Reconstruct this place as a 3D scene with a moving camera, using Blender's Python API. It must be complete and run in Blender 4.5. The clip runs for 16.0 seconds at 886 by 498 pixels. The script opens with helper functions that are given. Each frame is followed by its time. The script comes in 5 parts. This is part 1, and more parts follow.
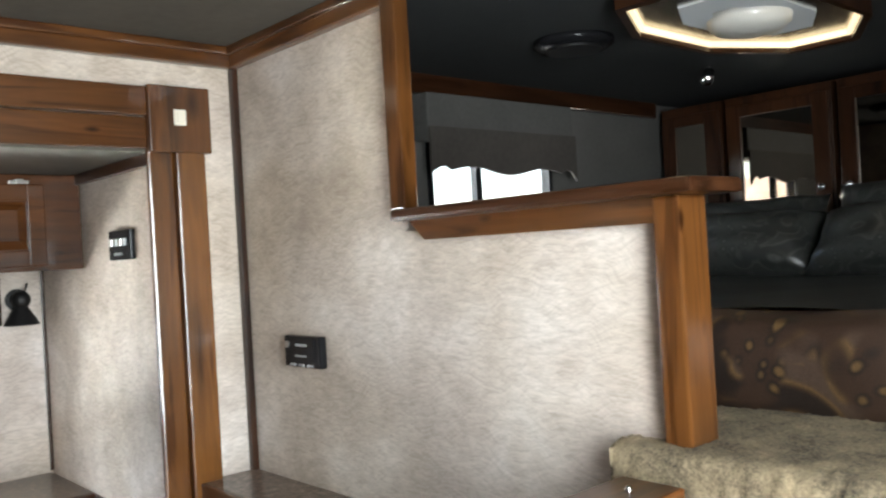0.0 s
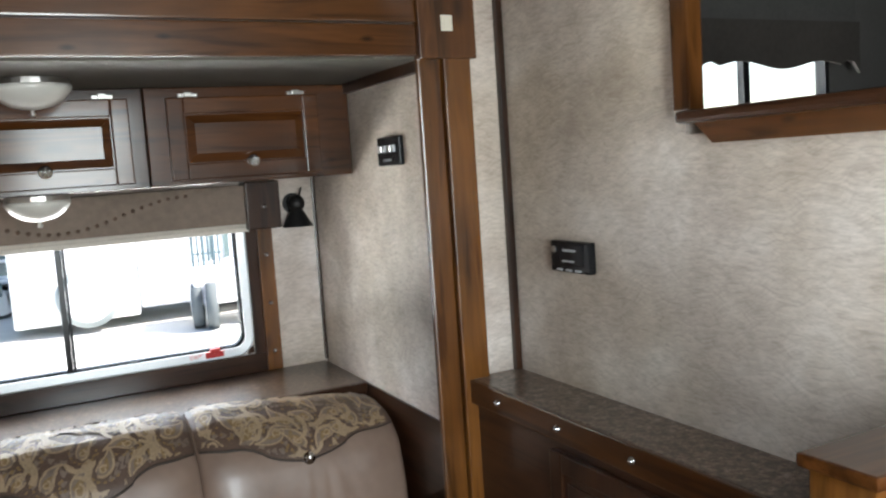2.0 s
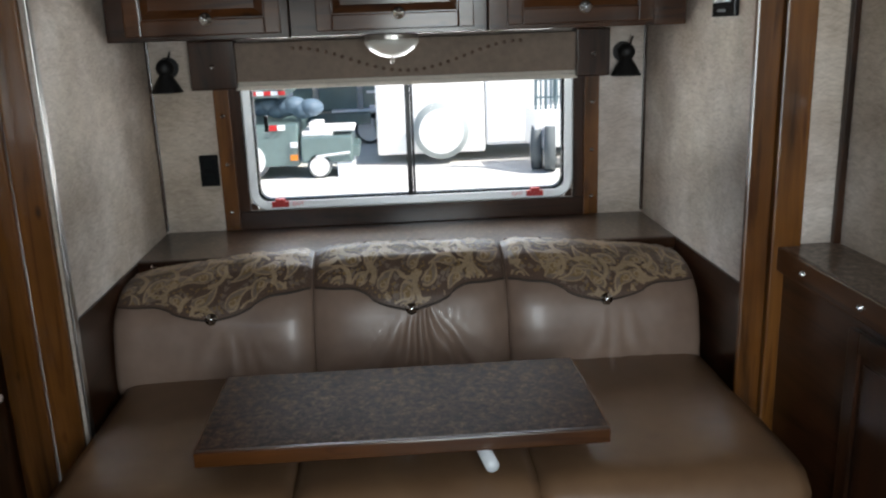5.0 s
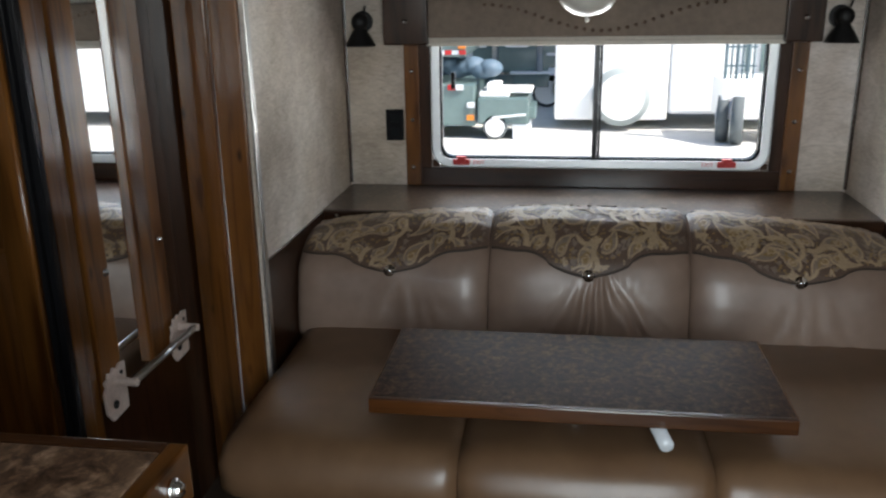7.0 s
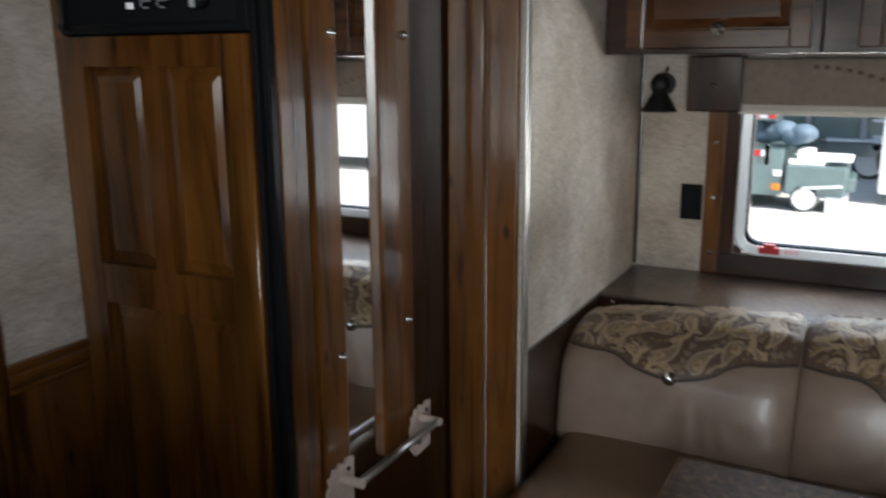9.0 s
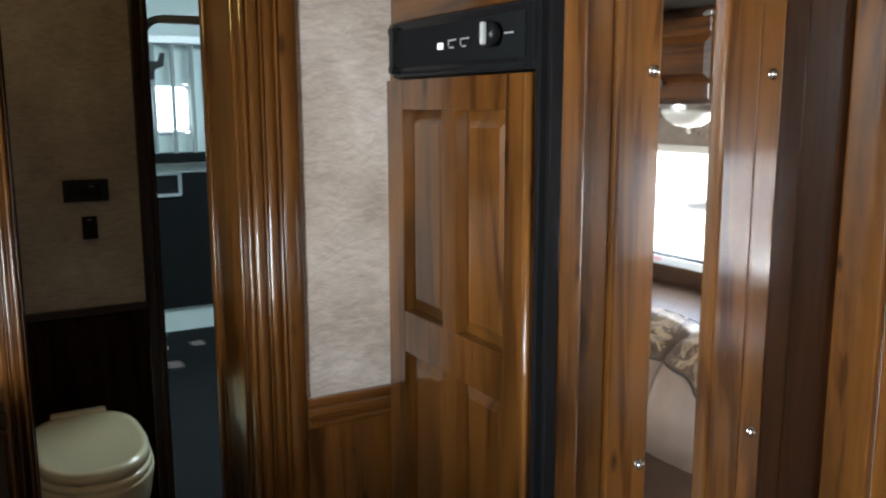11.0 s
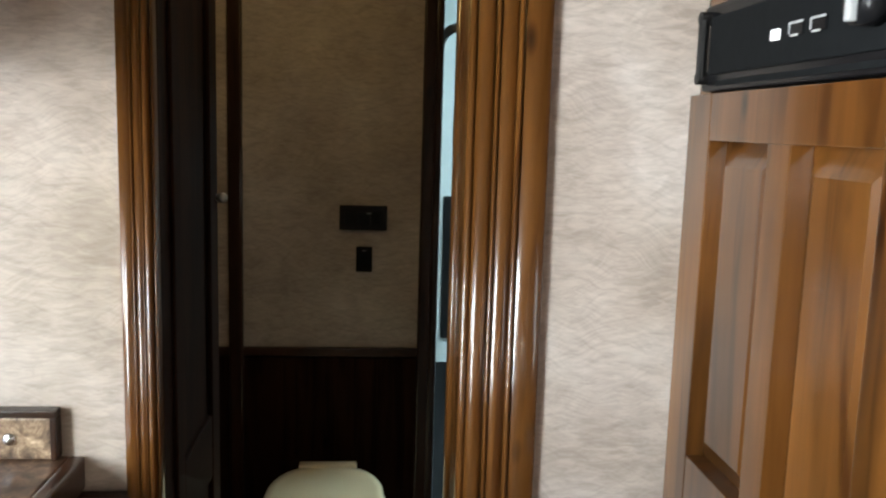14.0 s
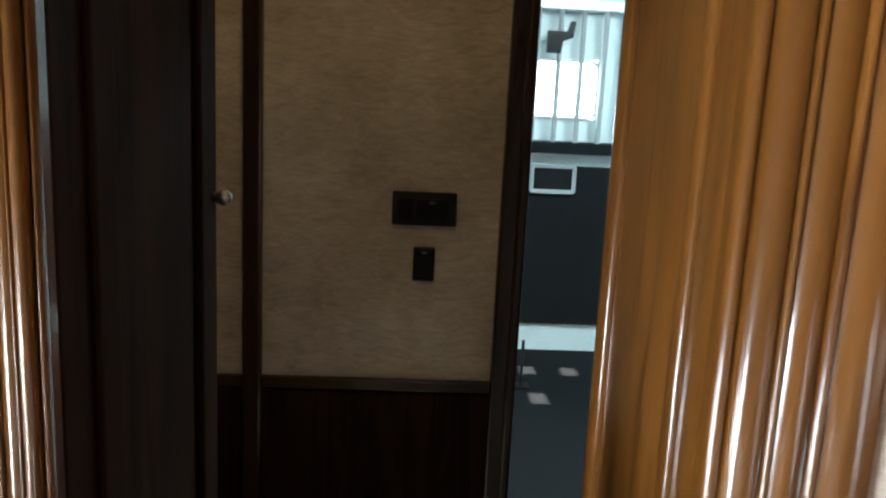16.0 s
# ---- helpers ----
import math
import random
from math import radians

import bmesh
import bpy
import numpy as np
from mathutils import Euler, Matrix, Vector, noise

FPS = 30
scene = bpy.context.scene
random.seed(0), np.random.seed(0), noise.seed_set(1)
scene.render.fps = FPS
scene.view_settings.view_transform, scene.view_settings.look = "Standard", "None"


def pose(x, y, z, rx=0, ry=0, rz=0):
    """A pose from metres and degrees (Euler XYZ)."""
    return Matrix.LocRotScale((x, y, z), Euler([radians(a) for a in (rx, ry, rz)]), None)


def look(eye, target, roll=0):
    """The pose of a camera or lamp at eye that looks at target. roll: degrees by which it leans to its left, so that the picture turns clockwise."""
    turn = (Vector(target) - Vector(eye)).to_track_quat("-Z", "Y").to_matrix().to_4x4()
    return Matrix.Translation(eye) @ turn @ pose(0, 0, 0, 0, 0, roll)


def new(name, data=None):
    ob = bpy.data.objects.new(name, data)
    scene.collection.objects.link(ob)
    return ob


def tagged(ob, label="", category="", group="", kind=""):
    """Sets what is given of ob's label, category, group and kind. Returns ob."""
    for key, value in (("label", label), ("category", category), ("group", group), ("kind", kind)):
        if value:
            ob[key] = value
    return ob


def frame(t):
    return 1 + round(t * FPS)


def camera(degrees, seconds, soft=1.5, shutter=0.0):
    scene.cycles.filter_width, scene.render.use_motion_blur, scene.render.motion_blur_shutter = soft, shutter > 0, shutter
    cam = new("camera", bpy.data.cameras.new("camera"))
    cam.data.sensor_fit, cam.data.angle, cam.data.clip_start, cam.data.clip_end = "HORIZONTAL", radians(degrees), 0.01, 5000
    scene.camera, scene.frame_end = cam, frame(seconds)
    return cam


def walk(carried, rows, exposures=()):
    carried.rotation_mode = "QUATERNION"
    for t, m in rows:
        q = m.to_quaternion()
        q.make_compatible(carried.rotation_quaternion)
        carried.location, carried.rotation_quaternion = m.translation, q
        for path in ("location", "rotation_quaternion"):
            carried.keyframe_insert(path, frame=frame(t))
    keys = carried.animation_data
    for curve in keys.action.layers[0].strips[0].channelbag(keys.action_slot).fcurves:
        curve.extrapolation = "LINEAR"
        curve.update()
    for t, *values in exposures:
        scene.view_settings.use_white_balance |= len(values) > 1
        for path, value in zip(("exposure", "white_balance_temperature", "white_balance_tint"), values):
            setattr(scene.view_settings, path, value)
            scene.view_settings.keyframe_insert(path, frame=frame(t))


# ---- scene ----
cam = camera(55.72, 16.0, soft=2.2, shutter=0.3)
# seconds, place in metres, then yaw, pitch and roll in degrees
PATH = [
    (0.0, -0.102, 0.460, 1.453, 47.97, 0.07, 3.27),
    (0.5, -0.105, 0.429, 1.460, 52.15, -0.89, 3.40),
    (1.0, -0.165, 0.419, 1.453, 56.14, -2.10, 3.90),
    (1.5, -0.205, 0.391, 1.471, 59.59, -4.18, 4.01),
    (2.0, -0.200, 0.365, 1.471, 62.70, -5.76, 3.86),
    (2.5, -0.185, 0.386, 1.477, 66.39, -7.47, 2.14),
    (3.0, -0.159, 0.413, 1.481, 70.32, -9.54, 2.32),
    (3.5, -0.122, 0.424, 1.482, 75.06, -11.51, 2.36),
    (4.0, -0.080, 0.441, 1.483, 79.56, -12.94, 2.26),
    (6.5, -0.076, 0.369, 1.461, 94.30, -16.36, 1.05),
    (7.0, -0.107, 0.370, 1.461, 98.12, -16.97, 0.91),
    (7.5, -0.175, 0.370, 1.464, 102.72, -17.62, 0.83),
    (8.0, -0.353, 0.292, 1.472, 104.14, -16.77, 0.65),
    (8.5, -0.433, 0.259, 1.468, 108.36, -16.60, 0.98),
    (9.0, -0.461, 0.285, 1.464, 117.92, -13.04, 0.47),
    (11.5, -0.937, 0.329, 1.444, 153.62, -9.29, 0.22),
    (12.0, -0.982, 0.232, 1.408, 156.13, -8.56, -0.53),
    (12.5, -1.095, 0.112, 1.463, 167.06, -10.53, -0.23),
    (13.0, -1.205, 0.098, 1.466, 174.35, -10.02, -1.28),
    (13.5, -1.224, -0.023, 1.451, 176.47, -9.93, -1.08),
    (14.0, -1.189, -0.126, 1.455, 175.34, -8.28, -1.64),
    (14.5, -1.142, -0.284, 1.460, 172.87, -9.23, -1.75),
    (15.0, -1.122, -0.410, 1.473, 173.12, -10.37, -2.26),
    (15.5, -1.132, -0.576, 1.478, 176.80, -10.12, -2.97),
    (16.0, -1.118, -0.719, 1.460, 177.47, -11.41, -2.75),
]
walk(cam, [(t, pose(x, y, z, 90 + pitch, roll, yaw)) for t, x, y, z, yaw, pitch, roll in PATH],
     exposures=[(0.0, 2.08), (1.5, 1.68), (3.0, 1.02), (4.0, 0.62), (7.0, 0.66), (8.0, 0.62), (9.0, 0.78), (11.5, 2.75), (13.0, 2.95), (14.0, 3.05), (15.0, 3.1), (16.0, 3.4)])

# ---- light ----
world = bpy.data.worlds.new("world")
scene.world = world
world.use_nodes = True
wn = world.node_tree
sky = wn.nodes.new("ShaderNodeTexSky")
sky.sky_type = "NISHITA"
sky.sun_disc = False
sky.sun_elevation, sky.sun_rotation = radians(49), radians(23)
wn.links.new(sky.outputs[0], wn.nodes["Background"].inputs[0])
wn.nodes["Background"].inputs[1].default_value = 0.15


def lamp(name, kind, m, energy, colour=(1, 1, 1), **more):
    data = bpy.data.lights.new(name, kind)
    data.energy, data.color = energy, colour
    if kind == "SUN":
        data.angle = more["angle"]
    if kind == "AREA":
        data.shape, data.size, data.size_y = "RECTANGLE", more["size"][0], more["size"][1]
    if kind == "POINT":
        data.shadow_soft_size = more["size"]
    ob = new(name, data)
    ob.matrix_world = m
    return ob


lamp("sun", "SUN", look((2.5, 6.0, 7.5), (0, 0, 0)), 5.0, (1, 0.95, 0.88), angle=radians(0.5))
# daylight through the entry door, an unseen galley window and the slide window
lamp("door_daylight", "AREA", look((0.62, 0.72, 1.20), (-1.4, 1.22, 0.12)), 30, (0.88, 0.97, 1.0), size=(0.66, 1.7))
lamp("unseen_galley_daylight", "AREA", look((0.62, -0.45, 1.45), (-1.0, -0.5, 1.3)), 1.6, (0.90, 0.97, 1.0), size=(0.8, 0.4))
lamp("slide_daylight", "AREA", look((-4.5, 0.49, 2.15), (-2.5, 0.49, 0.75)), 42, (0.90, 0.97, 1.0), size=(2.0, 1.2))
lamp("yard_bounce", "AREA", look((-5.2, 0.49, 0.15), (-2.6, 0.49, 1.2)), 50, (0.95, 1.0, 0.98), size=(3.0, 0.6))
# added fill under the horse area's roof, in place of daylight from its windows
lamp("horse_daylight_fill", "AREA", look((-2.4, -3.2, 2.15), (-2.2, -3.8, 0)), 8, (0.72, 0.93, 1.0), size=(0.9, 0.9))

# ---- materials ----
def nodes_of(name, rough=0.5, metal=0.0, coat=0.0, spec=None):
    m = bpy.data.materials.new(name)
    m.use_nodes = True
    b = m.node_tree.nodes["Principled BSDF"]
    b.inputs["Roughness"].default_value, b.inputs["Metallic"].default_value = rough, metal
    b.inputs["Coat Weight"].default_value, b.inputs["Coat Roughness"].default_value = coat, 0.07
    if spec is not None:
        b.inputs["Specular IOR Level"].default_value = spec
    return m, m.node_tree, b


def coords(nt, scale=(1, 1, 1), rot=(0, 0, 0)):
    tc, mp = nt.nodes.new("ShaderNodeTexCoord"), nt.nodes.new("ShaderNodeMapping")
    mp.inputs["Scale"].default_value, mp.inputs["Rotation"].default_value = scale, rot
    nt.links.new(tc.outputs["Object"], mp.inputs["Vector"])
    return mp.outputs["Vector"]


def noise_tex(nt, vec, scale, detail=4.0, rough=0.6, distortion=0.0):
    n = nt.nodes.new("ShaderNodeTexNoise")
    n.inputs["Scale"].default_value, n.inputs["Detail"].default_value = scale, detail
    n.inputs["Roughness"].default_value, n.inputs["Distortion"].default_value = rough, distortion
    nt.links.new(vec, n.inputs["Vector"])
    return n.outputs["Fac"]


def ramp(nt, fac, stops):
    r = nt.nodes.new("ShaderNodeValToRGB")
    e = r.color_ramp.elements
    while len(e) < len(stops):
        e.new(0.5)
    for el, (p, c) in zip(e, stops):
        el.position, el.color = p, (*c, 1)
    nt.links.new(fac, r.inputs["Fac"])
    return r.outputs["Color"]


def mix(nt, a, b, fac, mode="MIX"):
    n = nt.nodes.new("ShaderNodeMix")
    n.data_type, n.blend_type = "RGBA", mode
    for sock, v in ((n.inputs[6], a), (n.inputs[7], b)):
        if isinstance(v, tuple):
            sock.default_value = (*v, 1)
        else:
            nt.links.new(v, sock)
    if isinstance(fac, float):
        n.inputs[0].default_value = fac
    else:
        nt.links.new(fac, n.inputs[0])
    return n.outputs[2]


def bump(nt, b, height, strength, distance=0.01):
    n = nt.nodes.new("ShaderNodeBump")
    n.inputs["Strength"].default_value, n.inputs["Distance"].default_value = strength, distance
    nt.links.new(height, n.inputs["Height"])
    nt.links.new(n.outputs["Normal"], b.inputs["Normal"])


def plain(name, colour, rough=0.5, metal=0.0, coat=0.0, grain=0.0, scale=60.0):
    m, nt, b = nodes_of(name, rough, metal, coat)
    b.inputs["Base Color"].default_value = (*colour, 1)
    if grain:
        v = coords(nt)
        f = noise_tex(nt, v, scale, 5)
        g = noise_tex(nt, v, scale / 12, 3)
        lo, hi = tuple(c * (1 - grain) for c in colour), tuple(min(1, c * (1 + grain)) for c in colour)
        nt.links.new(mix(nt, ramp(nt, f, [(0.3, lo), (0.7, hi)]), ramp(nt, g, [(0.3, lo), (0.7, hi)]), 0.5), b.inputs["Base Color"])
        bump(nt, b, f, 0.15, 0.003)
    return m


def wood(name, axis, tone=(0.142, 0.0560, 0.0120), rough=0.30, coat=1.0, spec=0.2):
    """Knotty alder with the grain along one axis: soft broad figure, fine pores, a few small dark knots."""
    m, nt, b = nodes_of(name, rough, 0, coat, spec)
    b.inputs["Coat IOR"].default_value, b.inputs["Coat Roughness"].default_value = 1.55, 0.14
    k = "xyz".index(axis)

    def stretched(across, along_it, rot=(0, 0, 0)):
        s = [across] * 3
        s[k] = along_it
        return coords(nt, tuple(s), rot)
    broad = noise_tex(nt, stretched(7.0, 0.9), 1.2, 3, 0.5, 1.2)
    fine = noise_tex(nt, stretched(40.0, 2.2), 2.2, 5, 0.65, 0.3)
    cathedral = noise_tex(nt, stretched(16.0, 1.3), 1.0, 3, 0.5, 2.2)
    cloud = noise_tex(nt, coords(nt), 5.0, 3, 0.55)
    col = ramp(nt, broad, [(0.28, tuple(c * 0.50 for c in tone)), (0.50, tone), (0.74, tuple(c * 1.5 for c in tone))])
    col = mix(nt, col, ramp(nt, cathedral, [(0.35, (0.42, 0.33, 0.25)), (0.46, (1, 1, 1)), (0.66, (1.12, 1.1, 1.05))]), 0.8, "MULTIPLY")
    col = mix(nt, col, ramp(nt, fine, [(0.32, (0.66, 0.62, 0.57)), (0.60, (1, 1, 1))]), 0.5, "MULTIPLY")
    col = mix(nt, col, ramp(nt, cloud, [(0.30, (0.70, 0.66, 0.62)), (0.55, (1, 1, 1)), (0.72, (1.15, 1.13, 1.1))]), 0.6, "MULTIPLY")
    info = nt.nodes.new("ShaderNodeObjectInfo")
    col = mix(nt, col, ramp(nt, info.outputs["Random"], [(0.0, (0.82, 0.78, 0.75)), (1.0, (1.12, 1.10, 1.05))]), 1.0, "MULTIPLY")
    for across, along_it, rot, inner, outer, chance in ((7.0, 2.8, (0.05, 0.04, 0.06), 0.05, 0.18, 0.40), (15.0, 6.0, (0.3, 0.1, 0.2), 0.06, 0.15, 0.58)):
        vo = nt.nodes.new("ShaderNodeTexVoronoi")
        vo.inputs["Scale"].default_value = 1.0
        nt.links.new(stretched(across, along_it, rot), vo.inputs["Vector"])
        knot = ramp(nt, vo.outputs["Distance"], [(inner * 0.4, (0.10, 0.07, 0.05)), (inner, (0.30, 0.24, 0.2)), (outer, (1, 1, 1))])
        pick = ramp(nt, vo.outputs["Color"], [(chance - 0.01, (0, 0, 0)), (chance + 0.01, (1, 1, 1))])
        col = mix(nt, col, mix(nt, (1.0, 1.0, 1.0), knot, pick), 0.9, "MULTIPLY")
    nt.links.new(col, b.inputs["Base Color"])
    bump(nt, b, fine, 0.05, 0.002)
    return m


WOOD_X, WOOD_Y, WOOD_Z = wood("alder_x", "x"), wood("alder_y", "y"), wood("alder_z", "z")
MID_X, MID_Y = wood("brown_alder_x", "x", (0.078, 0.0275, 0.0068), 0.34, 0.5), wood("brown_alder_y", "y", (0.078, 0.0275, 0.0068), 0.34, 0.5)
# alder darkened: the dimness under the ceiling is put into this tone
BEAM_X, BEAM_Y, BEAM_Z = (wood("dimmed_alder_" + a, a, (0.100, 0.038, 0.0098)) for a in "xyz")
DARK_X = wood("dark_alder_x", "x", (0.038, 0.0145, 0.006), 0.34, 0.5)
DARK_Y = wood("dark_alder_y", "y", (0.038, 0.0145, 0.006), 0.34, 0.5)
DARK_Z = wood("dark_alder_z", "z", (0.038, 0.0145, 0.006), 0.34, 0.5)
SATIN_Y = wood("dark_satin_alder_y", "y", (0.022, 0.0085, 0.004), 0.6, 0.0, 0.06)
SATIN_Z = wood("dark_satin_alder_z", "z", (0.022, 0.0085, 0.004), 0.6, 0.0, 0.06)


def wallpaper(name):
    m, nt, b = nodes_of(name, 0.62)
    v1 = coords(nt, (1, 1, 1), (0.3, 0.5, 0.4))
    cloud = noise_tex(nt, v1, 4.5, 4, 0.6)
    base = coords(nt)
    warp = nt.nodes.new("ShaderNodeTexNoise")
    warp.inputs["Scale"].default_value, warp.inputs["Detail"].default_value = 6.0, 2.0
    nt.links.new(base, warp.inputs["Vector"])

    def combed(amount, scale):
        add, mul = nt.nodes.new("ShaderNodeVectorMath"), nt.nodes.new("ShaderNodeVectorMath")
        add.operation, mul.operation = "MULTIPLY_ADD", "MULTIPLY"
        add.inputs[1].default_value, mul.inputs[1].default_value = (amount, amount, amount), scale
        nt.links.new(warp.outputs["Color"], add.inputs[0])
        nt.links.new(base, add.inputs[2])
        nt.links.new(add.outputs[0], mul.inputs[0])
        return mul.outputs[0]
    strand = noise_tex(nt, combed(0.12, (20, 20, 95)), 1.0, 4, 0.62, 0.6)
    strand2 = noise_tex(nt, combed(-0.15, (34, 34, 170)), 1.0, 4, 0.65, 0.6)
    patch = noise_tex(nt, coords(nt, (1, 1, 1), (0.9, 0.2, 0.7)), 1.6, 3, 0.5)
    col = ramp(nt, cloud, [(0.28, (0.385, 0.325, 0.275)), (0.50, (0.525, 0.462, 0.405)), (0.70, (0.66, 0.605, 0.555))])
    col = mix(nt, col, ramp(nt, patch, [(0.36, (0.90, 0.85, 0.77)), (0.64, (1.06, 1.05, 1.07))]), 0.9, "MULTIPLY")
    col = mix(nt, col, ramp(nt, strand, [(0.34, (0.74, 0.70, 0.67)), (0.48, (1.0, 1.0, 1.0)), (0.64, (1.22, 1.22, 1.22))]), 0.48, "MULTIPLY")
    col = mix(nt, col, ramp(nt, strand2, [(0.40, (0.78, 0.75, 0.73)), (0.58, (1.12, 1.12, 1.12))]), 0.42, "MULTIPLY")
    nt.links.new(col, b.inputs["Base Color"])
    bump(nt, b, strand, 0.35, 0.003)
    return m


WALLPAPER = wallpaper("wallpaper")


def granite(name, rough=0.30, coat=0.15, tone=(1.0, 1.0, 1.0), size=1.0):
    m, nt, b = nodes_of(name, rough, 0, coat, 0.4)
    v = coords(nt, (1 / size, 1 / size, 1 / size))
    a = noise_tex(nt, v, 60, 5, 0.75, 0.5)
    c = noise_tex(nt, v, 16, 4, 0.6, 0.6)
    vo = nt.nodes.new("ShaderNodeTexVoronoi")
    vo.inputs["Scale"].default_value = 85
    nt.links.new(v, vo.inputs["Vector"])
    col = ramp(nt, a, [(0.30, (0.018, 0.014, 0.013)), (0.47, (0.12, 0.085, 0.066)), (0.58, (0.25, 0.19, 0.15)), (0.72, (0.50, 0.44, 0.38))])
    col = mix(nt, col, tone, 1.0, "MULTIPLY")
    col = mix(nt, col, ramp(nt, c, [(0.35, (0.5, 0.42, 0.37)), (0.62, (1.0, 0.98, 0.95))]), 0.8, "MULTIPLY")
    col = mix(nt, col, ramp(nt, vo.outputs["Distance"], [(0.10, (0.6, 0.55, 0.5)), (0.4, (1, 1, 1))]), 0.7, "MULTIPLY")
    nt.links.new(col, b.inputs["Base Color"])
    return m


GRANITE = granite("granite_laminate")
TABLE_TOP = granite("worn_table_laminate", 0.55, 0.0, (0.40, 0.26, 0.165), 1.3)
TABLE_TOP.node_tree.nodes["Principled BSDF"].inputs["Specular IOR Level"].default_value = 0.09
WORKTOP = granite("galley_laminate", 0.3, 0.15, (1.1, 0.92, 0.76), 1.9)
LEDGE_TOP = granite("dark_ledge_laminate", 0.28, 0.3, (0.42, 0.36, 0.31))
PALE_GRANITE = granite("pale_backsplash_laminate", 0.3, 0.1, (2.2, 2.1, 1.75), 1.6)


def leather(name, lo=(0.195, 0.132, 0.098), hi=(0.265, 0.188, 0.146)):
    m, nt, b = nodes_of(name, 0.36, 0, 0.12)
    v = coords(nt)
    f, g = noise_tex(nt, v, 240, 4), noise_tex(nt, v, 6, 3)
    nt.links.new(ramp(nt, g, [(0.3, lo), (0.7, hi)]), b.inputs["Base Color"])
    bump(nt, b, f, 0.18, 0.002)
    return m


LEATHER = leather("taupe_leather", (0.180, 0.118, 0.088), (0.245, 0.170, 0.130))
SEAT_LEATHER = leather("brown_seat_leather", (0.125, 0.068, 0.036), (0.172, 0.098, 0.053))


def paisley(name, a, c, d, e, scale=1.0, rough=0.6, rings=30.0):
    """Woven scrollwork: rings round scattered points, broken up and outlined."""
    m, nt, b = nodes_of(name, rough)
    v = coords(nt, (scale, scale, scale))
    warp = nt.nodes.new("ShaderNodeTexNoise")
    warp.inputs["Scale"].default_value, warp.inputs["Detail"].default_value = 5.0, 1.0
    nt.links.new(v, warp.inputs["Vector"])
    add = nt.nodes.new("ShaderNodeVectorMath")
    add.operation = "MULTIPLY_ADD"
    add.inputs[1].default_value = (0.16, 0.16, 0.16)
    nt.links.new(warp.outputs["Color"], add.inputs[0])
    nt.links.new(v, add.inputs[2])
    vo = nt.nodes.new("ShaderNodeTexVoronoi")
    vo.inputs["Scale"].default_value = 9.0
    nt.links.new(add.outputs[0], vo.inputs["Vector"])
    mul = nt.nodes.new("ShaderNodeMath")
    mul.operation = "MULTIPLY"
    mul.inputs[1].default_value = rings
    nt.links.new(vo.outputs["Distance"], mul.inputs[0])
    sn = nt.nodes.new("ShaderNodeMath")
    sn.operation = "SINE"
    nt.links.new(mul.outputs[0], sn.inputs[0])
    half = nt.nodes.new("ShaderNodeMath")
    half.operation = "MULTIPLY_ADD"
    half.inputs[1].default_value = half.inputs[2].default_value = 0.5
    nt.links.new(sn.outputs[0], half.inputs[0])
    ring = ramp(nt, half.outputs[0], [(0.25, a), (0.42, c), (0.68, d), (0.86, e)])
    vo2 = nt.nodes.new("ShaderNodeTexVoronoi")
    vo2.inputs["Scale"].default_value = 30.0
    nt.links.new(add.outputs[0], vo2.inputs["Vector"])
    small = ramp(nt, vo2.outputs["Distance"], [(0.16, d), (0.30, a), (0.48, c)])
    pick = noise_tex(nt, v, 7.0, 2)
    col = mix(nt, ring, small, ramp(nt, pick, [(0.47, (0, 0, 0)), (0.53, (1, 1, 1))]))
    weave = noise_tex(nt, v, 260, 3)
    col = mix(nt, col, ramp(nt, weave, [(0.3, (0.75, 0.75, 0.75)), (0.7, (1.1, 1.1, 1.1))]), 0.8, "MULTIPLY")
    nt.links.new(col, b.inputs["Base Color"])
    bump(nt, b, weave, 0.2, 0.002)
    return m


PAISLEY = paisley("paisley_tapestry", (0.088, 0.052, 0.037), (0.105, 0.064, 0.046), (0.150, 0.098, 0.062), (0.085, 0.051, 0.038), 2.2, 0.42)
QUILT = paisley("bronze_paisley_quilt", (0.012, 0.007, 0.005), (0.028, 0.014, 0.008), (0.085, 0.048, 0.018), (0.05, 0.03, 0.02), 0.75, 0.45, 11.0)
DAMASK = paisley("pewter_damask", (0.020, 0.021, 0.020), (0.036, 0.037, 0.034), (0.065, 0.066, 0.06), (0.03, 0.03, 0.028), 1.1, 0.34, 10.0)
SUEDE = plain("brown_suede", (0.20, 0.150, 0.115), 0.75, grain=0.25, scale=40)
FRINGE = plain("cream_lining", (0.62, 0.57, 0.50), 0.8, grain=0.12)
CARPET = plain("berber_carpet", (0.165, 0.125, 0.075), 0.95, grain=0.95, scale=170)
VINYL = plain("vinyl_plank", (0.055, 0.038, 0.027), 0.5, grain=0.35, scale=25)
BLACK = plain("black_plastic", (0.010, 0.010, 0.011), 0.22)
BLACK.node_tree.nodes["Principled BSDF"].inputs["Specular IOR Level"].default_value = 0.14
BLACKMATT = plain("matt_black_rubber", (0.008, 0.009, 0.010), 0.8, grain=0.2)
BLACKMATT.node_tree.nodes["Principled BSDF"].inputs["Specular IOR Level"].default_value = 0.12
BRONZE = plain("antique_bronze", (0.13, 0.085, 0.06), 0.35, 0.7, grain=0.2)
IRON = plain("black_iron", (0.014, 0.013, 0.013), 0.5, 0.4, grain=0.3)
PALE = plain("pale_legend", (0.50, 0.51, 0.52), 0.4)
GREY = plain("grey_legend", (0.11, 0.113, 0.116), 0.5)
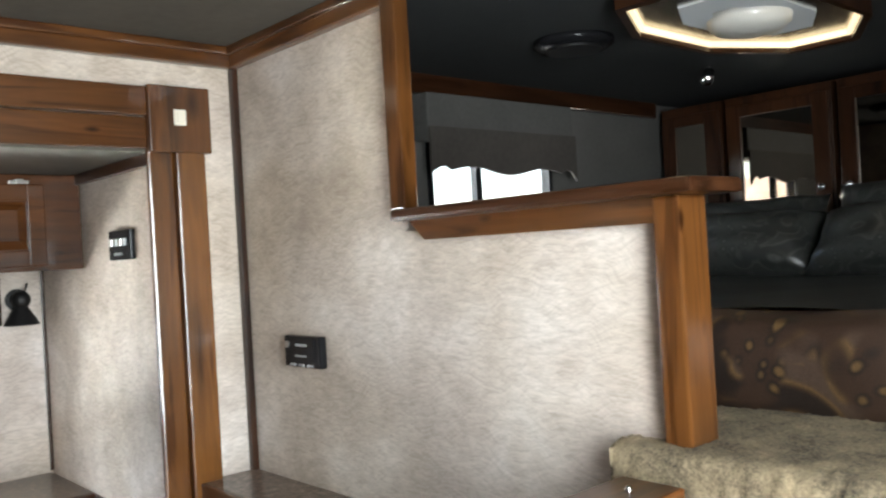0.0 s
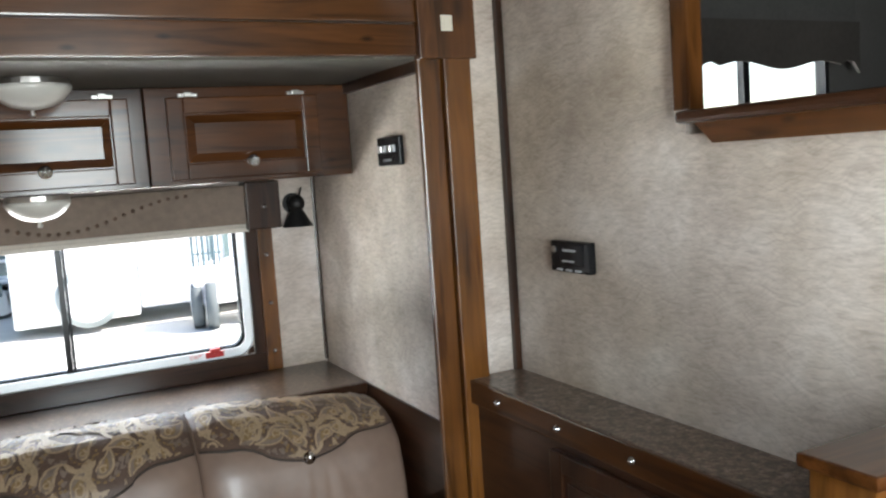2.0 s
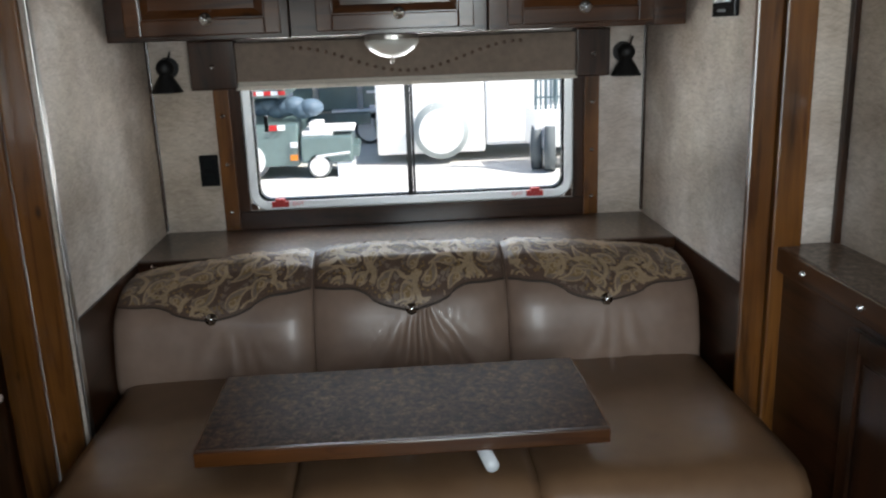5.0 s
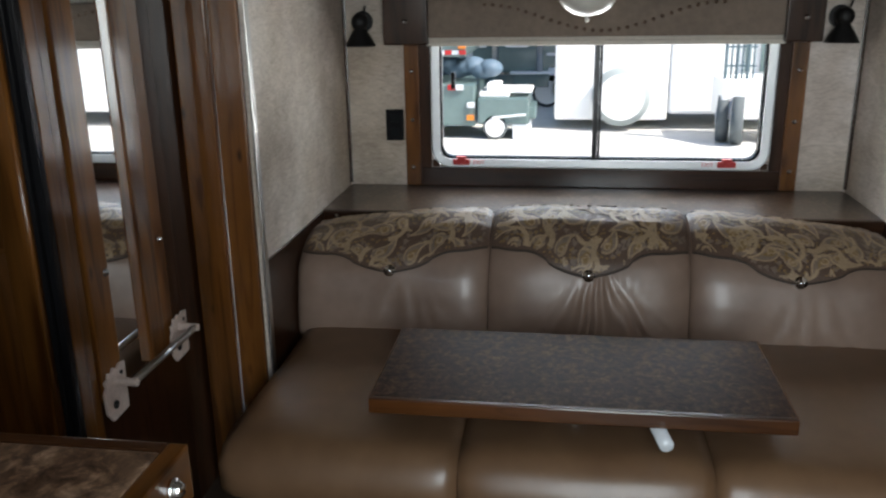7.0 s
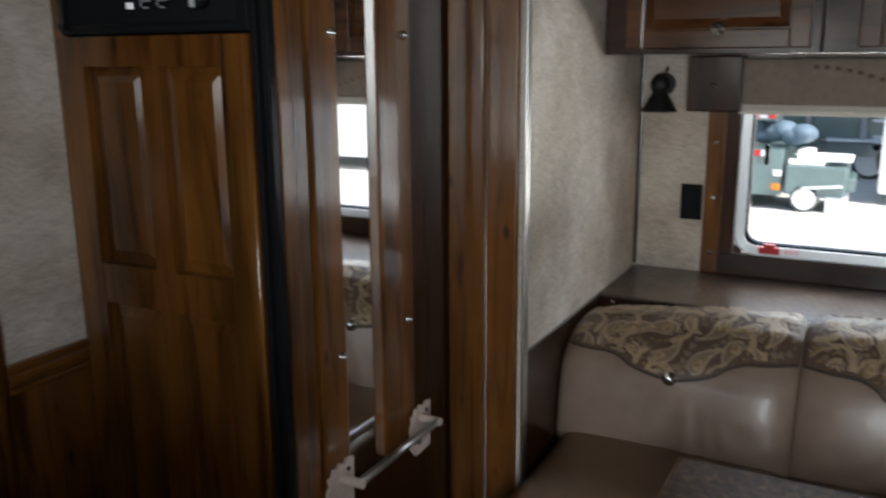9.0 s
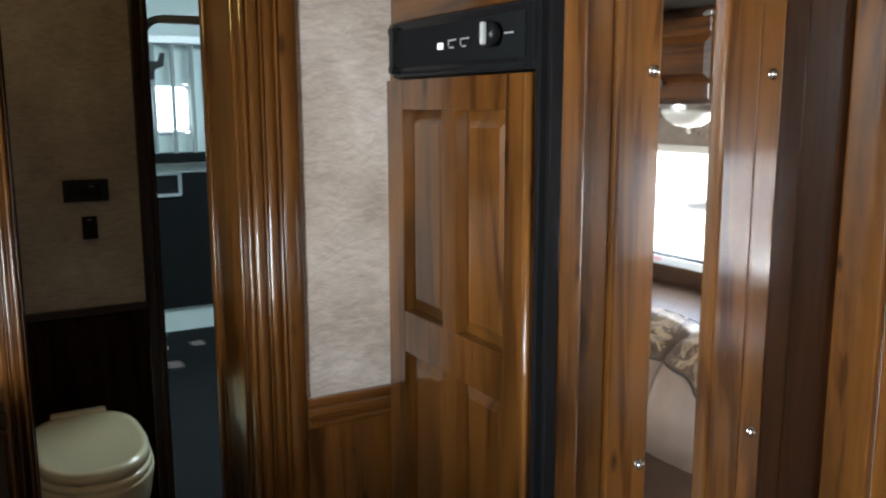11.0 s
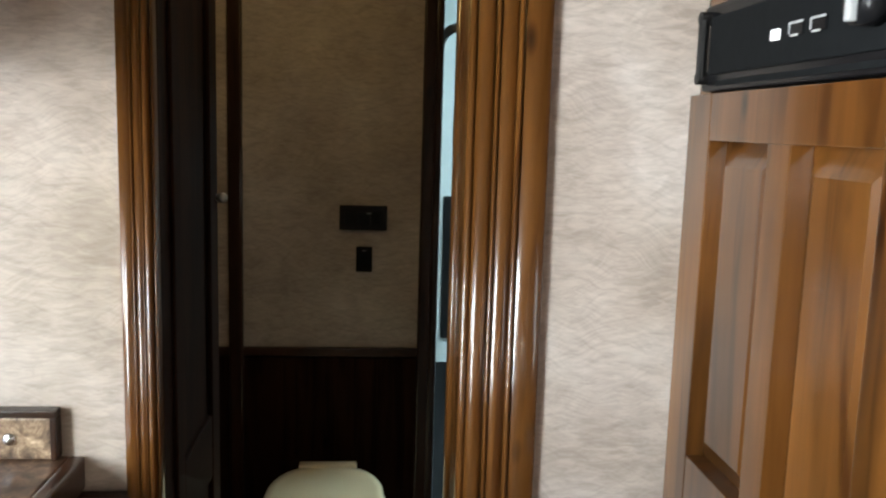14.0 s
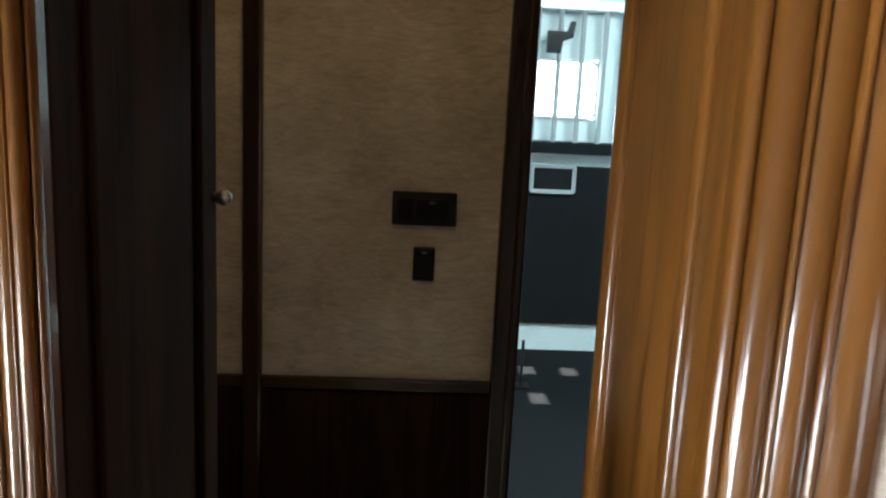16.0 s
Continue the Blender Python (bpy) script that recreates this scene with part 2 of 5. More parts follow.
WHITE = plain("ivory_plastic", (0.72, 0.66, 0.54), 0.35, coat=0.3)
CHROME = plain("chrome", (0.78, 0.78, 0.78), 0.14, 1.0)
STEEL = plain("brushed_nickel", (0.56, 0.55, 0.52), 0.3, 1.0)
RUSTIC = plain("ivory_enamel_bracket", (0.62, 0.50, 0.44), 0.5, 0.0, grain=0.2, scale=90)
ALU = plain("white_aluminium", (0.74, 0.77, 0.80), 0.35, 0.1, grain=0.05)
RED = plain("red_plastic", (0.45, 0.012, 0.012), 0.4)
PINK = plain("red_lettering", (0.65, 0.16, 0.17), 0.5)
CEIL = plain("grey_headliner", (0.090, 0.078, 0.062), 0.85, grain=0.18, scale=30)
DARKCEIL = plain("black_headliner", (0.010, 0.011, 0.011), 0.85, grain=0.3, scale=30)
CREAM = plain("bone_toilet", (0.92, 0.77, 0.50), 0.22, coat=0.5)
MIRROR = plain("mirror_silver", (0.86, 0.87, 0.87), 0.02, 1.0)
# mirror tinted dark and warm: dimmer reflections are put into its colour
DIM_MIRROR = plain("dim_mirror", (0.42, 0.37, 0.31), 0.03, 1.0)
HORSEWALL = plain("white_horse_wall", (0.62, 0.72, 0.72), 0.45, grain=0.08, scale=8)
CONCRETE = plain("sunlit_concrete", (0.62, 0.61, 0.58), 0.85, grain=0.12, scale=3)
# dark truck paint lifted towards teal: haze is put into the colour
TRUCK = plain("hazed_truck_paint", (0.120, 0.180, 0.175), 0.3, coat=0.5, grain=0.2, scale=4)
VAN = plain("white_trailer_skin", (0.88, 0.88, 0.87), 0.4, grain=0.04, scale=2)
# tyre rubber paled, with the yard's haze in its colour
TYRE = plain("tyre_rubber", (0.10, 0.115, 0.12), 0.8)
PALE_TYRE = plain("hazed_spare_tyre", (0.36, 0.40, 0.40), 0.8)
POCKET = plain("grey_pocket_frame", (0.30, 0.34, 0.35), 0.5)
AMBER = plain("amber_lens", (0.7, 0.22, 0.02), 0.3)


def glass(name, tint=(1, 1, 1), rough=0.0):
    m, nt, b = nodes_of(name, rough)
    b.inputs["Base Color"].default_value = (*tint, 1)
    b.inputs["Transmission Weight"].default_value, b.inputs["IOR"].default_value = 1.0, 1.02
    return m


GLASS = glass("window_glass")
FROST = plain("frosted_glass", (0.62, 0.60, 0.55), 0.3, coat=0.3)


def glow(name, colour, strength):
    m, nt, b = nodes_of(name, 0.5)
    b.inputs["Base Color"].default_value = (*colour, 1)
    b.inputs["Emission Color"].default_value, b.inputs["Emission Strength"].default_value = (*colour, 1), strength
    return m


LED = glow("warm_rope_light", (1.0, 0.78, 0.46), 0.36)
# faint grey emission paints in the sheen of the octagon's inner panel
SHEEN_GLOW = glow("grey_sheen_glow", (0.5, 0.53, 0.55), 0.03)

# ---- shaping ----
def bx(bm, x0, x1, y0, y1, z0, z1, r=0.0):
    """A box, its edges rounded by r."""
    x0, x1, y0, y1, z0, z1 = min(x0, x1), max(x0, x1), min(y0, y1), max(y0, y1), min(z0, z1), max(z0, z1)
    vs = bmesh.ops.create_cube(bm, size=1.0, matrix=Matrix.Translation(((x0 + x1) / 2, (y0 + y1) / 2, (z0 + z1) / 2))
                               @ Matrix.Diagonal((x1 - x0, y1 - y0, z1 - z0, 1)))["verts"]
    if r:
        es = list({e for v in vs for e in v.link_edges})
        bmesh.ops.bevel(bm, geom=es, offset=r, segments=2, profile=0.6, affect="EDGES", clamp_overlap=True)
    return bm


def box(*a, r=0.0):
    return bx(bmesh.new(), *a, r=r)


def boxes(*many, r=0.0):
    bm = bmesh.new()
    for a in many:
        bx(bm, *a, r=r)
    return bm


def cyl(bm, centre, axis, radius, length, segs=16, radius2=None):
    q = Vector((0, 0, 1)).rotation_difference(Vector(axis)).to_matrix().to_4x4()
    bmesh.ops.create_cone(bm, cap_ends=True, segments=segs, radius1=radius, radius2=radius if radius2 is None else radius2, depth=length,
                          matrix=Matrix.Translation(centre) @ q)
    return bm


def ball(bm, centre, radius, scale=(1, 1, 1), segs=14):
    bmesh.ops.create_uvsphere(bm, u_segments=segs, v_segments=segs // 2 + 1, radius=radius,
                              matrix=Matrix.Translation(centre) @ Matrix.Diagonal((*scale, 1)))
    return bm


def outline(bm, pts, direction):
    """A solid from a flat outline, pushed along a direction."""
    f = bm.faces.new([bm.verts.new(p) for p in pts])
    out = bmesh.ops.extrude_face_region(bm, geom=[f])
    bmesh.ops.translate(bm, vec=direction, verts=[v for v in out["geom"] if isinstance(v, bmesh.types.BMVert)])
    bmesh.ops.recalc_face_normals(bm, faces=bm.faces)
    return bm


def lathe(bm, centre, profile, segs=28, squash=(1, 1)):
    """A turned body from (radius, height) pairs, about z."""
    rings = [[bm.verts.new((centre[0] + r * squash[0] * math.cos(2 * math.pi * i / segs), centre[1] + r * squash[1] * math.sin(2 * math.pi * i / segs),
                            centre[2] + h)) for i in range(segs)] for r, h in profile]
    for a, b in zip(rings, rings[1:]):
        for i in range(segs):
            bm.faces.new((a[i], a[(i + 1) % segs], b[(i + 1) % segs], b[i]))
    bm.faces.new(list(reversed(rings[0])))
    bm.faces.new(rings[-1])
    bmesh.ops.recalc_face_normals(bm, faces=bm.faces)
    return bm


def mesh_object(name, bm, material, smooth=False):
    me = bpy.data.meshes.new(name)
    bm.to_mesh(me)
    bm.free()
    me.materials.append(material)
    if smooth:
        for p in me.polygons:
            p.use_smooth = True
    return new(name, me)


def part(name, bm, material, parent, label="", smooth=False):
    ob = mesh_object(name, bm, material, smooth)
    ob.parent = parent
    if parent.parent is None:
        ob.matrix_parent_inverse = Matrix.Translation(parent.location).inverted()
    if label:
        ob["label"] = label
    return ob


def thing(name, base, label, category, group=""):
    ob = new(name)
    ob.location = base
    ob.empty_display_size = 0.1
    return tagged(ob, label, category, group)


def solid(name, bm, material, label, category, group="", smooth=False):
    return tagged(mesh_object(name, bm, material, smooth), label, category, group)


def setting(name, bm, material, label, category):
    return tagged(mesh_object(name, bm, material), label, category, kind="structure")


# ---- plan, in metres ----
XW, YA, YB = -3.42, -0.50, 1.44      # slide-out: back wall and its two sides
XO, XC = -2.33, -2.35                # face of the slide casing, side wall
YP, YR = 1.69, -1.19                 # bunk partition, rear partition
XF, YM = -1.61, -0.69                # fridge front, mirror panel
XE = 0.60                            # entry side wall
CEILING = 2.08
YB2, XBR = -2.35, -1.315             # bathroom's far wall and where it ends
YH = -5.2                            # far wall of the horse area
SLIDE_TOP = 1.77

# ---- structure ----
setting("floor", boxes((XC - 0.05, XE + 0.1, YR, YP, -0.08, 0.0)), VINYL, "dark brown vinyl plank floor of the living quarters", "floor")
setting("ceiling", boxes((XC - 0.05, XE + 0.1, YR - 0.06, YP, CEILING, CEILING + 0.06)), CEIL, "grey fabric headliner ceiling", "ceiling")
setting("wall_north", boxes((XC - 0.05, -1.60, YP, YP + 0.05, 0, CEILING), (-1.60, -0.862, YP, YP + 0.05, 0, 1.50), (-0.862, XE, YP, YP + 0.05, 0, 0.98)),
        WALLPAPER, "beige textured wallpaper on the bunk partition", "wall")
setting("wall_west", boxes((XC - 0.05, XC, 1.45, YP, 0, CEILING), (XC - 0.05, XC, YA - 0.15, 1.45, 1.80, CEILING), (XC - 0.05, XC, -1.25, YA - 0.15, 0, CEILING)),
        WALLPAPER, "beige textured wallpaper round the slide-out opening", "wall")
setting("wall_south", boxes((-1.40, -0.89, YR - 0.06, YR, 1.98, CEILING), (XF + 0.0, -1.40, YR - 0.06, YR, 0, CEILING), (-0.89, XE, YR - 0.06, YR, 0, CEILING)),
        WALLPAPER, "beige textured wallpaper beside the bathroom door", "wall")
setting("wall_east", boxes((XE, XE + 0.06, 1.07, YP, 0, CEILING), (XE, XE + 0.06, -0.05, 0.37, 0, CEILING), (XE, XE + 0.06, YR - 0.06, -0.85, 0, CEILING),
                           (XE, XE + 0.06, -0.85, -0.05, 0, 1.25), (XE, XE + 0.06, -0.85, -0.05, 1.65, CEILING), (XE, XE + 0.06, 0.37, 1.07, 2.0, CEILING)),
        WALLPAPER, "beige textured wallpaper on the entry side", "wall")
# slide-out box, its window opening left free
WY0, WY1, WZ0, WZ1 = -0.155, 1.145, 0.79, 1.36
setting("wall_slide_back", boxes((XW - 0.05, XW, YA - 0.05, WY0, 0, 1.85), (XW - 0.05, XW, WY1, YB + 0.05, 0, 1.85), (XW - 0.05, XW, WY0, WY1, 0, WZ0),
                                 (XW - 0.05, XW, WY0, WY1, WZ1, 1.85)), WALLPAPER, "beige textured wallpaper round the slide-out window", "wall")
setting("wall_slide_south", boxes((XW, XO - 0.03, YA - 0.04, YA, 0.0, 1.85)), WALLPAPER, "grey-beige wallpaper on the slide-out's side", "wall")
setting("wall_slide_north", boxes((XW, XO - 0.03, YB, YB + 0.04, 0.0, 1.85)), WALLPAPER, "grey-beige wallpaper on the slide-out's side", "wall")
setting("ceiling_slide", boxes((XW, XO - 0.03, YA, YB, SLIDE_TOP, SLIDE_TOP + 0.04)), CEIL, "grey headliner in the slide-out", "ceiling")
setting("floor_slide", boxes((XW, XO, YA, YB, -0.06, 0.02)), VINYL, "vinyl floor under the dinette", "floor")

# bunk over the hitch
BUNK = 1.08
setting("floor_bunk", boxes((XC - 0.05, XE + 0.1, YP + 0.05, 4.15, 0.98, BUNK - 0.02)), CARPET, "carpeted bunk deck", "floor")
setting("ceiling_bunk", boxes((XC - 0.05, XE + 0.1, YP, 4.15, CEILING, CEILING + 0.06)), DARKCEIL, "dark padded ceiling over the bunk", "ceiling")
BW = (2.43, 3.10, 1.56, 1.86)
# grey paper with the bunk's dimness darkened into its colour
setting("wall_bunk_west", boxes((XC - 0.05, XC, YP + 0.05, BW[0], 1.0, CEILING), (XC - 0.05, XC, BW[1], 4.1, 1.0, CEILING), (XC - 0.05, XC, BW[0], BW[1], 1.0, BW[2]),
                                (XC - 0.05, XC, BW[0], BW[1], BW[3], CEILING)), plain("dim_grey_bunk_paper", (0.085, 0.08, 0.074), 0.8, grain=0.15), "grey-beige bunk wall, darkened for dimness, round the window", "wall")
setting("wall_bunk_north", boxes((XC - 0.05, XE + 0.1, 4.10, 4.15, 1.0, CEILING)), DARK_X, "dark wooden bunk end wall", "wall")
setting("wall_bunk_east", boxes((XE, XE + 0.06, YP + 0.05, 4.1, 0.98, CEILING)), WALLPAPER, "papered bunk side wall", "wall")

# bathroom
setting("floor_bath", boxes((XF - 0.6, XE, YB2 - 0.06, YR, -0.08, 0.0)), VINYL, "dark bathroom floor", "floor")
setting("ceiling_bath", boxes((XF - 0.6, XE, YB2 - 0.06, YR - 0.06, CEILING, CEILING + 0.06)), CEIL, "bathroom ceiling", "ceiling")
setting("wall_bath_south", boxes((XBR, XE, YB2 - 0.06, YB2, 0.832, CEILING), (XF - 0.6, XBR, YB2 - 0.06, YB2, 1.80, CEILING)), WALLPAPER, "beige textured bathroom wallpaper", "wall")
setting("wall_bath_east", boxes((-0.60, -0.56, YB2, YR - 0.06, 0, CEILING)), WALLPAPER, "papered bathroom side wall", "wall")
setting("wall_bath_west", boxes((XF - 0.6, XF - 0.55, YB2, YR - 0.06, 0, CEILING)), DARK_Z, "dark wooden bathroom side", "wall")

# horse area behind the bathroom
setting("floor_horse", boxes((-4.2, XE, YH, YB2 - 0.06, -0.06, 0.0)), BLACKMATT, "black rubber horse-area floor", "floor")
# unseen holes cut in the roof to drop sun patches on the rubber floor
setting("ceiling_horse", boxes((-4.2, XE, YH, -3.06, 2.3, 2.36), (-4.2, -1.30, -3.06, YB2 - 0.06, 2.3, 2.36), (-0.98, XE, -3.06, YB2 - 0.06, 2.3, 2.36),
                               (-1.08, -0.98, -2.9, -2.68, 2.3, 2.36), (-1.08, -0.98, -2.5, YB2 - 0.06, 2.3, 2.36), (-1.2, -1.08, -3.06, YB2 - 0.06, 2.3, 2.36),
                               (-1.30, -1.2, -2.9, YB2 - 0.06, 2.3, 2.36)), HORSEWALL, "white horse-area ceiling", "ceiling")
setting("wall_horse_far", boxes((-4.2, XE, YH - 0.05, YH, 0.0, 0.16), (-4.2, -2.13, YH - 0.05, YH, 0.16, 2.3), (-1.68, XE, YH - 0.05, YH, 0.16, 2.3), (-2.13, -1.68, YH - 0.05, YH, 0.16, 1.29), (-2.13, -1.68, YH - 0.05, YH, 1.60, 2.3)),
        HORSEWALL, "white metal horse-area wall with a barred window", "wall")
setting("wall_horse_west", boxes((-4.25, -4.2, YH, YB2, 0, 2.3)), HORSEWALL, "white horse-area side", "wall")
setting("wall_horse_east", boxes((XE, XE + 0.06, YH, YB2, 0, 2.3)), HORSEWALL, "white horse-area side", "wall")
setting("wall_horse_near", boxes((XF - 0.6, XE, YB2 - 0.06, YB2, CEILING + 0.06, 2.36), (-4.2, XE, YB2 - 0.06, YB2 - 0.02, CEILING, 2.36), (-4.2, XF - 0.6, YB2 - 0.06, YB2, 0, 2.3)), HORSEWALL, "white horse-area bulkhead", "wall")

# ---- trim ----
def trim(name, bm, material, label, category="trim"):
    return setting(name, bm, material, label, category)


def screw(where, axis, parent=None, r=0.008):
    bm = cyl(bmesh.new(), where, axis, r, 0.006, 12)
    ball(bm, Vector(where) + Vector(axis) * 0.003, r * 0.8, (1, 1, 1), 8)
    if parent is None:
        return solid("screw_cover", bm, CHROME, "small round chrome screw cover on wood", "screw", "chrome screw covers", True)
    return part("screw", bm, CHROME, parent, "small chrome screw", True)


# casing of the slide-out opening: two boards a side, a beam of two boards, square corner blocks
for k, (y0, y1) in enumerate(((1.405, 1.478), (1.481, 1.568), (-0.688, -0.59), (-0.587, -0.505))):
    trim(f"trim_casing_{k + 1}", box(XC, XO + (0.012 if k in (1, 2) else 0), y0, y1, 0, 1.775, r=0.006), WOOD_Z, "knotty alder casing board of the slide-out", "casing")
trim("trim_beam_lower", box(XC, XO + 0.004, -0.5, 1.405, 1.775, 1.862, r=0.005), BEAM_Y, "knotty alder beam over the slide-out", "casing")
trim("trim_beam_upper", box(XC, XO + 0.012, -0.5, 1.405, 1.865, 1.945, r=0.005), BEAM_Y, "knotty alder beam over the slide-out", "casing")
for k, (y0, y1) in enumerate(((1.405, 1.585), (-0.685, -0.5))):
    trim(f"trim_block_{k + 1}", box(XC, XO + 0.022, y0, y1, 1.765, 1.95, r=0.005), BEAM_Z, "square alder corner block", "casing")
trim("trim_slide_top_north", box(-3.0, XO - 0.03, YB - 0.022, YB - 0.002, 1.735, SLIDE_TOP, r=0.003), DARK_X, "thin dark wood strip under the slide-out ceiling")
trim("trim_slide_top_south", box(-3.0, XO - 0.03, YA + 0.002, YA + 0.022, 1.735, SLIDE_TOP, r=0.003), DARK_X, "thin dark wood strip under the slide-out ceiling")
for k, y in enumerate((YB - 0.006, YA + 0.006)):
    trim(f"trim_metal_edge_{k + 1}", box(XO - 0.05, XO - 0.022, y - 0.004, y + 0.004, 0.0, 1.765, r=0.002), STEEL, "bright metal edge strip of the slide-out")
    trim(f"trim_wall_corner_{k + 1}", box(XW, XW + 0.012, y - 0.006, y + 0.006, 0.72, 1.46, r=0.003), DARK_Z, "dark quarter-round in the slide-out corner")
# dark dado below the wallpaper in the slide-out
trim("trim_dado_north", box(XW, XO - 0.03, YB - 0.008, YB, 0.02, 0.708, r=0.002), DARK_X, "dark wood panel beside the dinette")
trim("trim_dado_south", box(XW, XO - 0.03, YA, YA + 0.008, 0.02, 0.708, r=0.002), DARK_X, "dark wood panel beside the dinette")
# corner post and crown round the ceiling
trim("trim_corner", box(XC + 0.001, XC + 0.024, YP - 0.022, YP - 0.001, 0.83, 2.03, r=0.004), DARK_Z, "dark stained corner moulding")
trim("trim_crown_west", boxes((XC, XC + 0.03, -0.69, YP, 2.02, CEILING), (XC + 0.03, XC + 0.045, -0.69, YP, 2.055, CEILING), r=0.006), BEAM_Y, "alder crown moulding", "crown moulding")
trim("trim_crown_north", boxes((XC + 0.03, -1.60, YP - 0.03, YP, 2.02, CEILING), (XC + 0.045, -1.60, YP - 0.045, YP - 0.03, 2.055, CEILING), r=0.006), BEAM_X, "alder crown moulding", "crown moulding")
trim("trim_crown_south", box(XF, XE, YR, YR + 0.03, 2.02, CEILING, r=0.006), WOOD_X, "alder crown moulding", "crown moulding")
# cap and trim of the half wall in front of the bunk
trim("trim_bunk_post", box(-1.604, -1.553, YP - 0.032, YP + 0.012, 1.55, CEILING, r=0.005), BEAM_Z, "alder post beside the bunk opening")
bm = box(-1.555, -0.805, YP - 0.075, YP + 0.09, 1.522, 1.548, r=0.009)
trim("trim_bunk_cap", bm, DARK_X, "rounded dark wood cap on the half wall")
trim("trim_bunk_apron", outline(bmesh.new(), [(-1.545, YP - 0.028, 1.522), (-1.495, YP - 0.028, 1.478), (-0.906, YP - 0.028, 1.478), (-0.906, YP - 0.028, 1.522)], (0, 0.028, 0)), BEAM_X,
     "alder apron board under the cap")
trim("trim_bunk_end", box(-0.908, -0.856, YP - 0.03, YP + 0.056, 1.10, 1.522, r=0.006), BEAM_Z, "alder end post of the half wall")
# rails on the rear partition and wainscot beneath them
for k, (x0, x1, z, down) in enumerate(((XF, -1.41, 0.884, 0.0), (-0.885, -0.79, 0.976, 0.0))):
    trim(f"trim_chair_rail_{k + 1}", boxes((x0, x1, YR, YR + 0.016, z - 0.062, z), (x0, x1, YR + 0.016, YR + 0.03, z - 0.034, z - 0.016),
                                         (x0, x1, YR + 0.016, YR + 0.026, z - 0.055, z - 0.044), r=0.004), WOOD_X if k == 0 else DARK_X, "moulded wooden chair rail", "chair rail")
    trim(f"trim_wainscot_{k + 1}", box(x0, x1, YR, YR + 0.01, 0, z - 0.06, r=0.002), WOOD_Z if k == 0 else DARK_Z, "alder wainscot panel")
# moulded casing of the bathroom door
# cross-section of a rounded moulding: fraction of its width, fraction of its height
BEAD = [(0.0, 0.0)] + [(0.5 - 0.5 * math.cos(math.pi * i / 12), 0.6 + 0.4 * math.sin(math.pi * i / 12) ** 0.8) for i in range(13)] + [(1.0, 0.0)]


def bead(bm, section, axis, z0, z1):
    """A rounded moulding run upright from z0 to z1."""
    rows = [[bm.verts.new((x, y, z)) for x, y in section] for z in (z0, z1)]
    n = len(section)
    for k in range(n):
        f = bm.faces.new((rows[0][k], rows[0][(k + 1) % n], rows[1][(k + 1) % n], rows[1][k]))
        f.smooth = 0 < k < n - 2
    for r in rows:
        bm.faces.new(r)
    bmesh.ops.recalc_face_normals(bm, faces=bm.faces)
    return bm


FLAT = [(0.0, 0.0), (0.0, 0.82), (0.05, 1.0), (0.95, 1.0), (1.0, 0.82), (1.0, 0.0)]


def fluted(x0, x1, y0, z0, z1, flip):
    """A door casing: round mouldings along the opening, a flat band, two beads and a flat outer band."""
    bm = bmesh.new()
    w = x1 - x0
    for a, b_, d, section in ((0.0, 0.34, 0.015, FLAT), (0.34, 0.42, 0.020, BEAD), (0.42, 0.62, 0.017, FLAT), (0.62, 0.69, 0.021, BEAD), (0.69, 0.90, 0.025, BEAD), (0.90, 1.0, 0.018, BEAD)):
        if flip:
            a, b_ = 1 - b_, 1 - a
        bead(bm, [(x0 + (a + (b_ - a) * t) * w, y0 + h * d) for t, h in section], (0, 0, 1), z0, z1)
    return bm


trim("trim_door_casing_1", fluted(-0.925, -0.880, YR, 0, 2.0, True), WOOD_Z, "moulded alder casing of the bathroom door", "casing")
trim("trim_door_casing_2", fluted(-1.409, -1.304, YR, 0, 2.0, False), WOOD_Z, "moulded alder casing of the bathroom door", "casing")
trim("trim_door_head", box(-1.415, -0.88, YR, YR + 0.02, 2.0, 2.06, r=0.005), WOOD_X, "alder head of the bathroom door", "casing")
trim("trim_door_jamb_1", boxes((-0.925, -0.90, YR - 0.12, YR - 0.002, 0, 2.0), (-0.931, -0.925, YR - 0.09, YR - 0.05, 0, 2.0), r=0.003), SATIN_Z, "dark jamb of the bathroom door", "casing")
bm = bmesh.new()
for a, b_, d, section in ((-0.345, -0.315, 0.016, BEAD), (-0.315, -0.125, 0.008, FLAT), (-0.125, -0.105, 0.014, BEAD), (-0.105, -0.045, 0.008, FLAT), (-0.045, -0.001, 0.018, BEAD)):
    bead(bm, [(-1.336 + h * d, YR + a + (b_ - a) * t) for t, h in section], (0, 0, 1), 0, 2.0)
bx(bm, -1.352, -1.336, YR - 0.345, YR - 0.001, 0, 2.0)
trim("trim_door_jamb_2", bm, WOOD_Z, "beaded alder jamb of the bathroom door", "casing")
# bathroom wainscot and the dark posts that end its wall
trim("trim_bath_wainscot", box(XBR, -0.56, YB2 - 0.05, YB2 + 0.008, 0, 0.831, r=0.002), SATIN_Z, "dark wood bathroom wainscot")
trim("trim_bath_rail", box(XBR, -0.56, YB2, YB2 + 0.016, 0.835, 0.858, r=0.003), DARK_X, "dark wood bathroom rail", "chair rail")
trim("trim_bath_post_1", boxes((XBR - 0.045, XBR, YB2 - 0.06, YB2 + 0.02, 0, 1.85), (XBR - 0.05, XBR - 0.03, YB2 - 0.06, YB2 + 0.03, 0, 1.85), r=0.006), DARK_Z, "glossy dark jamb of the rear door", "casing")
